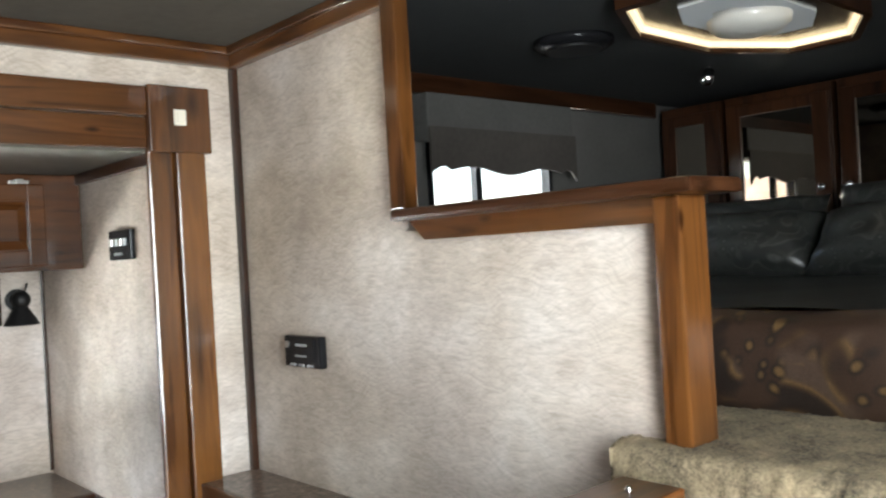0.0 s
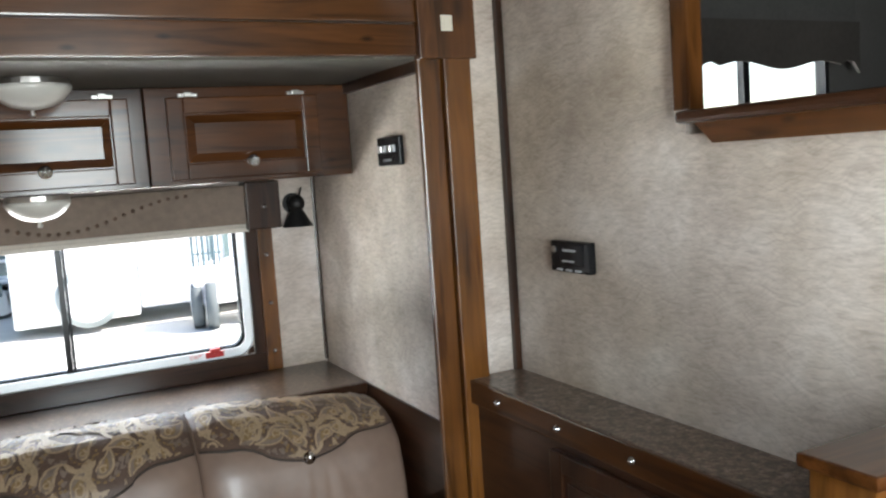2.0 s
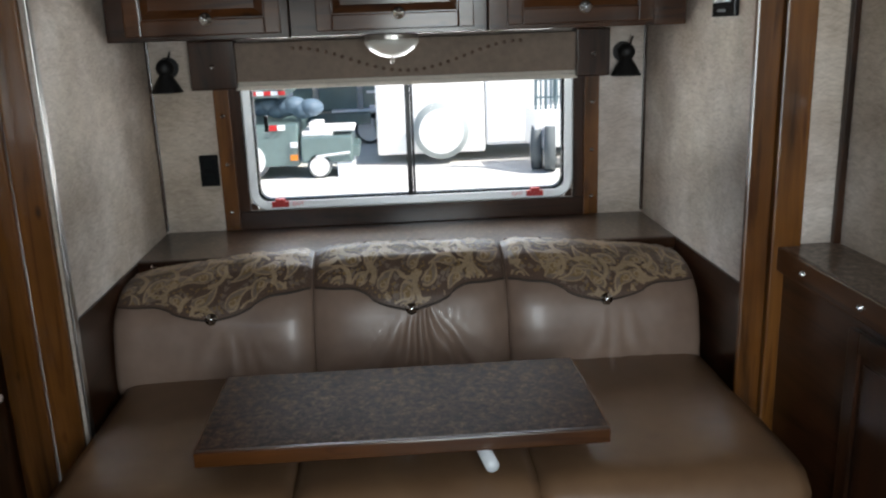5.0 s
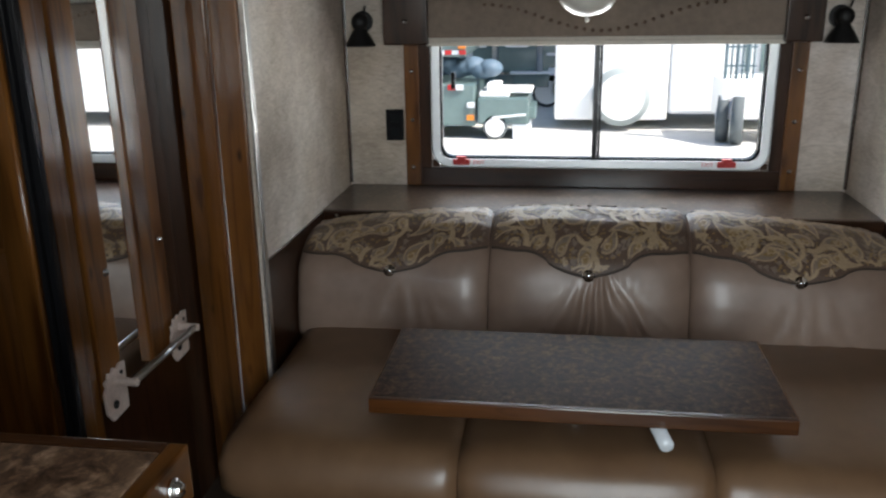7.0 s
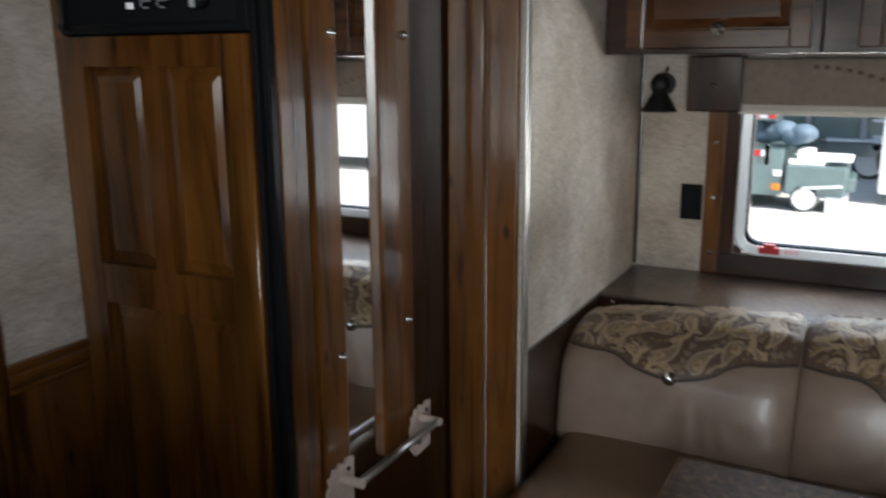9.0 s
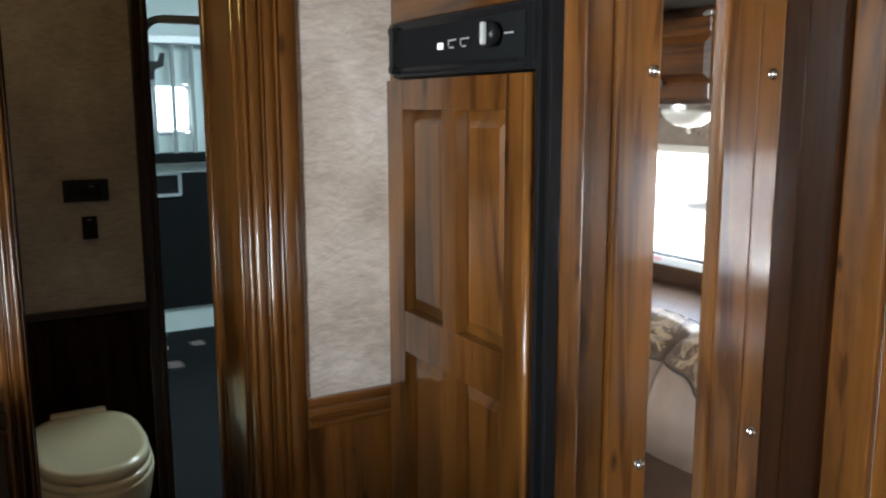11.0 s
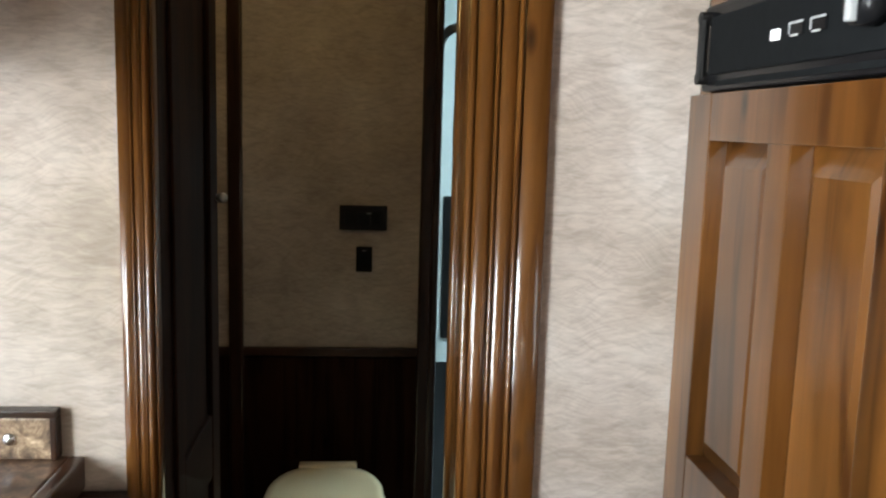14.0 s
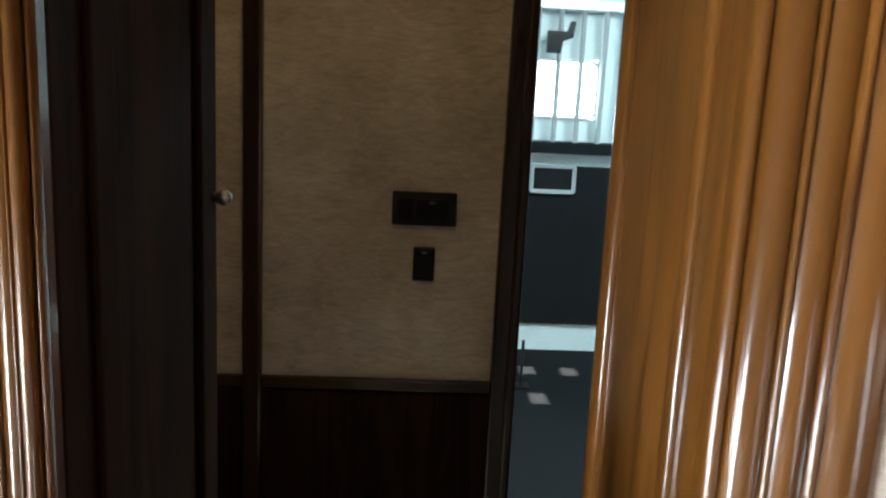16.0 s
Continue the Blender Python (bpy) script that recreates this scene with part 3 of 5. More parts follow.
trim("trim_bath_post_2", box(-0.852, -0.815, YB2, YB2 + 0.025, 0, 1.95, r=0.006), DARK_Z, "dark wood post on the bathroom wall")
bm = bmesh.new()
arc = [(-1.36, 0.02), (-1.36, 1.66)] + [(-1.42 + 0.06 * math.cos(a), 1.66 + 0.06 * math.sin(a)) for a in [i * math.pi / 12 for i in range(1, 7)]]
for (xa, za), (xb, zb) in zip(arc, arc[1:]):
    cyl(bm, ((xa + xb) / 2, YB2 - 0.045, (za + zb) / 2), (xb - xa, 0, zb - za), 0.012, math.hypot(xb - xa, zb - za) + 0.006, 10)
bx(bm, XF - 0.55, -1.42, YB2 - 0.058, YB2 - 0.03, 1.708, 1.732)
trim("trim_rear_door_frame", bm, POCKET, "rounded grey metal frame of the rear door", "door frame")

# ---- slide-out: window ----
win = thing("window_1", (XW, 0.495, WZ0), "sliding slide-out window with a rounded white metal frame", "window")
tagged(win, kind="structure")


def rounded_ring(bm, y0, y1, z0, z1, x0, x1, w, rad, n=6):
    """A rounded rectangular frame in the y-z plane."""
    def loop(a, b_, c, d, r):
        pts = []
        for cy, cz, s in ((b_ - r, d - r, 0), (a + r, d - r, 1), (a + r, c + r, 2), (b_ - r, c + r, 3)):
            for i in range(n + 1):
                t = (s + i / n) * math.pi / 2
                pts.append((cy + r * math.cos(t), cz + r * math.sin(t)))
        return pts
    out, inn = loop(y0, y1, z0, z1, rad), loop(y0 + w, y1 - w, z0 + w, z1 - w, max(rad - w, 0.005))
    rings = [[bm.verts.new((x, y, z)) for y, z in lp] for lp, x in ((out, x0), (out, x1 - 0.006), ([(p[0] * 0.8 + q[0] * 0.2, p[1] * 0.8 + q[1] * 0.2) for p, q in zip(out, inn)], x1), (inn, x1 - 0.004), (inn, x0))]
    k = len(out)
    for a, b_ in zip(rings, rings[1:] + rings[:1]):
        for i in range(k):
            bm.faces.new((a[i], a[(i + 1) % k], b_[(i + 1) % k], b_[i]))
    bmesh.ops.recalc_face_normals(bm, faces=bm.faces)
    return bm


part("window_frame", rounded_ring(bmesh.new(), WY0, WY1, WZ0, WZ1, XW - 0.03, XW + 0.022, 0.034, 0.075), ALU, win)
part("rubber_gasket", rounded_ring(bmesh.new(), WY0 + 0.03, WY1 - 0.03, WZ0 + 0.03, WZ1 - 0.03, XW - 0.03, XW + 0.006, 0.012, 0.055), BLACK, win)
part("meeting_rail", boxes((XW - 0.02, XW + 0.010, 0.477, 0.497, WZ0 + 0.03, WZ1 - 0.03), (XW - 0.02, XW + 0.003, 0.499, 0.509, WZ0 + 0.03, WZ1 - 0.03), r=0.002), BLACK, win, "black sash bar")
for y0, y1 in ((WY0 + 0.035, 0.478), (0.508, WY1 - 0.035)):
    g = part("pane", box(XW - 0.016, XW - 0.012, y0, y1, WZ0 + 0.035, WZ1 - 0.035), GLASS, win, "clear glass pane")
    g.visible_shadow = False
part("latch", box(XW, XW + 0.014, -0.075, -0.060, 1.10, 1.165, r=0.003), BLACK, win, "black sash latch")
for y in (-0.035, 0.988):
    part("exit_handle", boxes((XW + 0.02, XW + 0.034, y - 0.034, y + 0.034, 0.803, 0.826), (XW + 0.02, XW + 0.042, y - 0.018, y + 0.018, 0.820, 0.838), r=0.003), RED, win, "red emergency exit handle")


def text_object(name, words, size, m, material, parent, label):
    cu = bpy.data.curves.new(name, "FONT")
    cu.body, cu.size, cu.align_x, cu.align_y = words, size, "CENTER", "CENTER"
    cu.extrude = 0.0006
    tmp = new(name + "_draft", cu)
    me = bpy.data.meshes.new_from_object(tmp.evaluated_get(bpy.context.evaluated_depsgraph_get()))
    bpy.data.objects.remove(tmp)
    me.transform(m)
    me.materials.clear()
    me.materials.append(material)
    ob = new(name, me)
    ob.parent = parent
    ob.matrix_parent_inverse = Matrix.Translation(parent.location).inverted()
    ob["label"] = label
    return ob


FACE_PX = Matrix(((0, 0, 1), (1, 0, 0), (0, 1, 0))).to_4x4()   # letters that face +x
for y in (0.035, 0.918):
    text_object("exit_lettering", "EXIT", 0.022, Matrix.Translation((XW + 0.0235, y, 0.812)) @ FACE_PX, PINK, win, "red EXIT lettering")

# wooden surround of the window
for k, (y0, y1) in enumerate(((WY0 - 0.105, WY0 - 0.045), (WY1 + 0.045, WY1 + 0.105))):
    trim(f"trim_window_board_{k + 1}", boxes((XW, XW + 0.02, y0, y1, 0.714, 1.30), r=0.004), WOOD_Z, "alder board beside the window", "casing")
    for z in (0.79, 0.98, 1.17):
        screw((XW + 0.022, (y0 + y1) / 2, z), (1, 0, 0))
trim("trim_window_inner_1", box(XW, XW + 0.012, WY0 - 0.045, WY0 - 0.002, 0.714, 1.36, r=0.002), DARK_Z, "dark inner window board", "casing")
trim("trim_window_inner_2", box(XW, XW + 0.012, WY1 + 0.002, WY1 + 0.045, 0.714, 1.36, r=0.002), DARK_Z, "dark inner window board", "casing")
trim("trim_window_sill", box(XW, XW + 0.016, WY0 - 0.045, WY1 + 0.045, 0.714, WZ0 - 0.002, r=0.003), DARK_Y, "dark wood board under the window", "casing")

for k, (y, z) in enumerate(((WY0, WZ0), (WY1, WZ0), (WY0, WZ1), (WY1, WZ1))):
    dy, dz = (0.026 if y == WY0 else -0.026), (0.026 if z == WZ0 else -0.026)
    trim(f"trim_window_corner_{k + 1}", box(XW - 0.05, XW + 0.002, y, y + dy, z, z + dz), DARK_Z, "dark filler behind the window's rounded corner", "casing")

# cornice with studded suede valance, and the pulled-up blind
val = thing("valance", (XW, 0.495, 1.29), "brown suede valance with a studded scallop above the window", "valance")
part("board", box(XW + 0.002, XW + 0.085, WY0 + 0.005, WY1 - 0.005, 1.30, 1.445, r=0.006), SUEDE, val)
def scallop(y):
    """Height of the valance's studded edge: lowest under the dome light, sweeping up to both sides."""
    return 1.322 + 0.048 * (1 - math.cos(math.pi * min(1.0, abs(y - 0.495) / 0.43)))


bm = bmesh.new()
for k in range(29):
    y = 0.495 + (k / 14 - 1) * 0.43
    ball(bm, (XW + 0.090, y, scallop(y)), 0.0075, (0.6, 1, 1), 8)
part("studs", bm, BRONZE, val, "row of bronze nail studs")
part("flap", outline(bmesh.new(), [(XW + 0.086, 0.495 + 0.56, 1.440), (XW + 0.086, 0.495 - 0.56, 1.440)]
                     + [(XW + 0.086, 0.495 - 0.50 + i / 40, scallop(0.495 - 0.50 + i / 40) - 0.012) for i in range(41)], (0.004, 0, 0)), SUEDE, val, "scalloped suede flap")
for y0, y1 in ((WY0 - 0.165, WY0 + 0.005), (WY1 - 0.005, WY1 + 0.125)):
    e = part("end_block", box(XW + 0.002, XW + 0.10, y0, y1, 1.275, 1.455, r=0.006), DARK_Z, val, "dark wooden end block")
    part("screw", ball(cyl(bmesh.new(), (XW + 0.103, (y0 + y1) / 2, 1.36), (1, 0, 0), 0.009, 0.006, 12), (XW + 0.105, (y0 + y1) / 2, 1.36), 0.007, segs=8), CHROME, e, "chrome screw", True)
bl = thing("window_blind", (XW, 0.495, 1.27), "cream pleated blind drawn up under the valance", "blind")
part("rail", box(XW + 0.03, XW + 0.07, WY0 - 0.005, WY1 + 0.005, 1.268, 1.286, r=0.004), FRINGE, bl)
for k in range(3):
    part("pleat", box(XW + 0.034, XW + 0.066, WY0, WY1, 1.287 + k * 0.005, 1.291 + k * 0.005), FRINGE, bl)

# bell-shaped black reading lights and the black outlet
def reading_light(y, z):
    t = thing("reading_light", (XW, y, z), "small black iron reading light with a flared shade", "wall light", "reading lights beside the window")
    part("backplate", cyl(bmesh.new(), (XW + 0.006, y, z + 0.045), (1, 0, 0), 0.040, 0.012, 20), IRON, t)
    part("knuckle", ball(cyl(bmesh.new(), (XW + 0.03, y, z + 0.045), (1, 0, 0), 0.016, 0.05, 12), (XW + 0.055, y, z + 0.045), 0.034), IRON, t, "", True)
    part("shade", lathe(bmesh.new(), (XW + 0.055, y, z - 0.045), [(0.060, 0.0), (0.056, 0.006), (0.040, 0.035), (0.024, 0.062), (0.016, 0.085)], 20), IRON, t, "", True)
    part("switch", cyl(bmesh.new(), (XW + 0.055, y + 0.02, z + 0.09), (0, 0.3, 1), 0.004, 0.03, 8), IRON, t)
    return t


reading_light(-0.42, 1.315)
reading_light(1.345, 1.315)
ot = thing("wall_outlet", (XW, -0.305, 0.96), "black double outlet plate on the wallpaper", "outlet")
part("plate", box(XW, XW + 0.007, -0.342, -0.268, 0.895, 1.02, r=0.003), BLACK, ot)
for z in (0.93, 0.985):
    part("socket", box(XW + 0.007, XW + 0.010, -0.322, -0.288, z - 0.017, z + 0.017, r=0.003), BLACKMATT, ot)

# ---- slide-out: overhead cabinets ----
XK = -2.955


def raised_door(parent, face, axis, a0, a1, z0, z1, depth, material, knob=None):
    """A framed door with a bevelled raised panel. face: where its back lies; axis: 'x' faces +x, 'y' faces +y."""
    s = 0.052

    def b(bm, u0, u1, d0, d1, w0, w1, r):
        return bx(bm, face + d0, face + d1, u0, u1, w0, w1, r=r) if axis == "x" else bx(bm, u0, u1, face + d0, face + d1, w0, w1, r=r)
    d = part("door", b(bmesh.new(), a0 + s, a1 - s, 0, depth * 0.35, z0 + s, z1 - s, 0), material, parent, "framed alder door")
    for u0, u1, w0, w1 in ((a0, a0 + s, z0, z1), (a1 - s, a1, z0, z1), (a0 + s, a1 - s, z0, z0 + s), (a0 + s, a1 - s, z1 - s, z1)):
        part("door_frame", b(bmesh.new(), u0, u1, 0, depth, w0, w1, 0.004), material, d)
    i, o = s + 0.030, s + 0.004
    bm = bmesh.new()
    low = [(a0 + o, z0 + o), (a1 - o, z0 + o), (a1 - o, z1 - o), (a0 + o, z1 - o)]
    top = [(a0 + i, z0 + i), (a1 - i, z0 + i), (a1 - i, z1 - i), (a0 + i, z1 - i)]
    mk = (lambda u, w, dd: (face + dd, u, w)) if axis == "x" else (lambda u, w, dd: (u, face + dd, w))
    va, vb = [bm.verts.new(mk(u, w, depth * 0.36)) for u, w in low], [bm.verts.new(mk(u, w, depth * 0.92)) for u, w in top]
    bm.faces.new(vb)
    for k in range(4):
        bm.faces.new((va[k], va[(k + 1) % 4], vb[(k + 1) % 4], vb[k]))
    bmesh.ops.recalc_face_normals(bm, faces=bm.faces)
    part("panel", bm, material, d, "raised panel")
    return d


def concho(parent, where, axis):
    bm = cyl(bmesh.new(), where, axis, 0.020, 0.010, 24)
    p = Vector(where) + Vector(axis) * 0.006
    ball(bm, p, 0.0075, segs=10)
    for k in range(5):
        t = k * 2 * math.pi / 5 + 0.3
        off = Vector((0, math.cos(t), math.sin(t))) if abs(axis[0]) > 0.5 else Vector((math.cos(t), 0, math.sin(t)))
        ball(bm, p + off * 0.0125, 0.0045, segs=8)
    return part("knob", bm, CHROME, parent, "round chrome star knob", True)


for k, (y0, y1, c0, c1) in enumerate(((-0.49, 0.10, -0.425, 0.075), (0.105, 0.755, 0.190, 0.710), (0.76, 1.432, 0.822, 1.315))):
    cab = thing("overhead_cabinet", (XK, (y0 + y1) / 2, 1.46), "glossy alder overhead cabinet with a raised-panel door", "cabinet", "overhead cabinets in the slide-out")
    # right cabinet's body takes a lighter tone: the light on it is painted
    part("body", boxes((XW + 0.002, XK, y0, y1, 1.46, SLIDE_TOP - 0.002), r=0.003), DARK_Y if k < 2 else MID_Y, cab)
    d = raised_door(cab, XK + 0.001, "x", c0, c1, 1.475, 1.735, 0.020, MID_Y)
    concho(d, (XK + 0.025, (c0 + c1) / 2 + 0.012, 1.512 + 0.014), (1, 0, 0))
    for y in (c0 + 0.07, c1 - 0.07):
        part("hinge", boxes((XK, XK + 0.012, y - 0.03, y + 0.03, 1.737, 1.748), (XK, XK + 0.018, y - 0.012, y + 0.012, 1.737, 1.752), r=0.002), STEEL, d, "nickel hinge")


def dome_light(name, centre, r):
    t = thing(name, centre, "frosted glass dome light with a nickel finial", "ceiling light", "dome lights")
    x, y, z = centre
    part("base", cyl(bmesh.new(), (x, y, z - 0.008), (0, 0, 1), r * 0.96, 0.015, 28), STEEL, t)
    part("shade", lathe(bmesh.new(), (x, y, z - 0.016), [(r, 0.0), (r * 0.97, -0.014), (r * 0.8, -0.036), (r * 0.5, -0.054), (r * 0.12, -0.062)], 28), FROST, t, "frosted glass shade", True)
    part("finial", ball(cyl(bmesh.new(), (x, y, z - 0.082), (0, 0, 1), 0.005, 0.014, 10), (x, y, z - 0.09), 0.008, segs=10), STEEL, t, "nickel finial", True)
    return t


dome_light("dome_light", (-2.72, 0.44, SLIDE_TOP - 0.002), 0.105)
dome_light("dome_light", (-3.05, 0.435, 1.458), 0.095)

# ---- slide-out: dinette ----
LEDGE = -2.985
lg = thing("window_ledge", (XW, 0.47, 0.71), "brown speckled laminate ledge behind the dinette", "ledge")
part("top", box(XW + 0.002, LEDGE, YA + 0.009, YB - 0.009, 0.690, 0.713, r=0.004), LEDGE_TOP, lg)
part("edge", box(LEDGE, LEDGE + 0.016, YA + 0.009, YB - 0.009, 0.676, 0.713, r=0.004), DARK_Y, lg, "dark wooden edge strip")
screw((LEDGE + 0.018, -0.44, 0.695), (1, 0, 0), lg)
part("support", box(LEDGE - 0.02, LEDGE, YA + 0.01, YB - 0.01, 0.02, 0.688), DARK_Y, lg)

# profile of a back cushion, from the floor of its back over the top to its front: (x, z)
PROFILE = [(-2.90, 0.37), (-2.925, 0.55), (-2.93, 0.68), (-2.915, 0.735), (-2.87, 0.760), (-2.80, 0.757), (-2.735, 0.732), (-2.685, 0.690), (-2.645, 0.64),
           (-2.622, 0.59), (-2.605, 0.53), (-2.592, 0.46), (-2.590, 0.40), (-2.60, 0.365)]


def along(profile, s):
    """A point and its outward normal at fraction s of the profile."""
    i = min(int(s * (len(profile) - 1)), len(profile) - 2)
    f = s * (len(profile) - 1) - i
    (xa, za), (xb, zb) = profile[i], profile[i + 1]
    d = Vector((xb - xa, zb - za)).normalized()
    return Vector((xa + (xb - xa) * f, za + (zb - za) * f)), Vector((-d.y, d.x))


def droop(y, z):
    """Height on a back cushion: the outer cushions round off towards the bench's ends."""
    k = min(1.0, max(0.0, (abs(y - 0.455) - 0.33) / 0.60))
    return z - 0.062 * k ** 1.15 * min(1.0, max(0.0, (z - 0.60) / 0.15))


def swell(s):
    """Share of a back cushion's fullness along its profile: flat on top, fullest on the front."""
    return max(0.0, math.sin(math.pi * min(1.0, max(0.0, (s - 0.25) / 0.75))))


def cushion_sheet(y0, y1, puff, s0, s1, ny=28, ns=44, offset=0.0, wrinkle=0.0, seed=0.0, closed=True):
    """A sheet over the cushion's profile: s0 to s1 (s1 may follow y), pinched at the seams."""
    bm = bmesh.new()
    rows = []
    for j in range(ny + 1):
        v = j / ny
        e = 1 - (2 * v - 1) ** 10
        e2 = max(0.0, 1 - abs(2 * v - 1) ** 5)
        row = []
        end = s1(2 * v - 1) if callable(s1) else s1
        for i in range(ns + 1):
            s = s0 + (end - s0) * i / ns
            p, n = along(PROFILE, s)
            d = -0.016 * (1 - e) + puff * e2 * swell(s)
            if wrinkle:
                u = 2 * v - 1
                below = max(0.0, s - 0.66) / 0.34
                fan = (u - 0.1) / (0.15 + 0.9 * below)
                d += wrinkle * min(1.0, 0.25 + 1.4 * below) * (below > 0) * math.exp(-((fan - 0.15) * 1.25) ** 2) * math.sin(17 * fan + 1.1 + 4 * noise.noise(Vector((u * 3, s * 5, seed))))
            d += 0.004 * noise.noise(Vector((v * 4 + seed, s * 7, seed)))
            y = y0 + (y1 - y0) * v
            row.append(bm.verts.new((p.x + n.x * (d + offset), y, droop(y, p.y + n.y * (d + offset)))))
        rows.append(row)
    for a, b_ in zip(rows, rows[1:]):
        for i in range(ns):
            bm.faces.new((a[i], a[i + 1], b_[i + 1], b_[i]))
    if closed:
        for row in (rows[0], rows[-1]):
            bm.faces.new(row)
        bm.faces.new([r[0] for r in rows] + [r[-1] for r in reversed(rows)])
    bmesh.ops.recalc_face_normals(bm, faces=bm.faces)
    return bm


def ogee(u):
    """Lower edge of the tapestry flap: a point in the middle, sweeping up to the seams."""
    a = abs(u)
    return 0.552 + 0.128 * (1 - a) ** 1.2 + 0.018 * math.sin(math.pi * a) - 0.03 * math.exp(-((a - 0.55) / 0.2) ** 2)


def embroidery(y0, y1, puff, seed, kind):
    """Scrolls, teardrops and leaves laid on the tapestry flap as thin raised ribbons."""
    bm = bmesh.new()
    rnd = random.Random(seed)

    def at(a, s, off):
        v = (a - y0) / (y1 - y0)
        if not (0.015 < v < 0.985 and 0.22 < s < ogee(2 * v - 1) - 0.012):
            return None
        p, n = along(PROFILE, s)
        e, e2 = 1 - (2 * v - 1) ** 10, max(0.0, 1 - abs(2 * v - 1) ** 5)
        d = -0.016 * (1 - e) + puff * e2 * swell(s) + 0.004 * noise.noise(Vector((v * 4 + seed, s * 7, seed))) + off
        return (p.x + n.x * d, a, droop(a, p.y + n.y * d))

    def ribbon(pts, w, off):
        last = None
        for k in range(len(pts) - 1):
            (a, b_), (c, d) = pts[k], pts[k + 1]
            t = Vector((c - a, d - b_))
            if t.length < 1e-6:
                continue
            t.normalize()
            ww = w * (1 - 0.6 * k / len(pts)) / 2
            q = [at(a + sx * t.y * ww, CS + (b_ - sx * t.x * ww) / LEN, off) for sx in (1, -1)]
            if None in q:
                last = None
                continue
            vs = [bm.verts.new(x) for x in q]
            if last:
                bm.faces.new((last[0], last[1], vs[1], vs[0]))
            last = vs
    def drop(size, bend, off, spin):
        """A filled teardrop whose tip curls over."""
        n, last = 14, None
        for k in range(n + 1):
            x = -1 + 2 * k / n
            half = 0.62 * (1 - x) ** 0.95 * (1 + x) ** 0.5 * 0.62
            row = []
            for j in range(5):
                w = (j / 2 - 1) * half
                lift = bend * max(0.0, x + 0.2) ** 2
                row.append(at(*place(spin(size * x * (1 - 0.15 * abs(lift)), size * (w + lift))), off))
            if None in row:
                last = None
                continue
            vs = [bm.verts.new(q) for q in row]
            if last:
                for j in range(4):
                    bm.faces.new((last[j], last[j + 1], vs[j + 1], vs[j]))
            last = vs

    def place(p):
        return p[0], CS + p[1] / LEN

    def rim(size, bend, spin):
        pts = []
        for side in (1, -1):
            run = []
            for k in range(15):
                x = -1 + 2 * k / 14
                half = 0.62 * (1 - x) ** 0.95 * (1 + x) ** 0.5 * 0.62
                lift = bend * max(0.0, x + 0.2) ** 2
                run.append(spin(size * x * (1 - 0.15 * abs(lift)), size * (side * half + lift)))
            pts += run if side == 1 else run[-2::-1]
        return pts
    LEN = 0.78
    cols = 8
    for c in range(cols):
        for r in range(5):
            a0 = y0 + (y1 - y0) * (c + 0.3 + rnd.uniform(-0.15, 0.15) + 0.5 * (r % 2)) / cols
            CS = 0.27 + 0.098 * r + rnd.uniform(-0.02, 0.02)
            turn, size, way = rnd.uniform(0, 6.3), rnd.uniform(0.034, 0.052), rnd.choice((-1, 1))

            def spin(x, y):
                return (a0 + x * math.cos(turn) - y * math.sin(turn), x * math.sin(turn) + y * math.cos(turn))
            bend = way * 0.6
            if kind == "leaf":
                drop(size, bend, 0.0086, spin)
                for j in range(4):
                    x = -0.6 + 0.5 * j
                    ribbon([spin(size * (x + 0.25 * t), -way * size * (0.62 + 0.45 * t - 0.3 * t * t)) for t in [i / 7 for i in range(8)]], 0.020, 0.0086)
            elif kind == "scroll":
                ribbon(rim(size, bend, spin), 0.0085, 0.0096)
                ribbon([spin(size * (1.35 + 0.7 * t) * math.cos(way * (2.4 + 1.7 * t)), size * (1.0 + 0.5 * t) * math.sin(way * (2.4 + 1.7 * t))) for t in [i / 16 for i in range(17)]], 0.020, 0.0093)
                ribbon([spin(size * (-0.45 + 0.30 * (1 - 0.7 * t) * math.cos(way * t * 7)), size * 0.30 * (1 - 0.7 * t) * math.sin(way * t * 7)) for t in [i / 22 for i in range(23)]], 0.0075, 0.0098)
            else:
                drop(size * 0.55, bend, 0.0092, lambda x, y: spin(x - size * 0.22, y))
                for j in range(9):
                    t0 = 1.6 + j * 0.40
                    ribbon([spin(size * (1.12 + 0.22 * u) * math.cos(t0) - size * 0.1, size * (0.86 + 0.22 * u) * math.sin(t0)) for u in (0, 0.35, 0.7, 1)], 0.0105, 0.0090)
    return bm


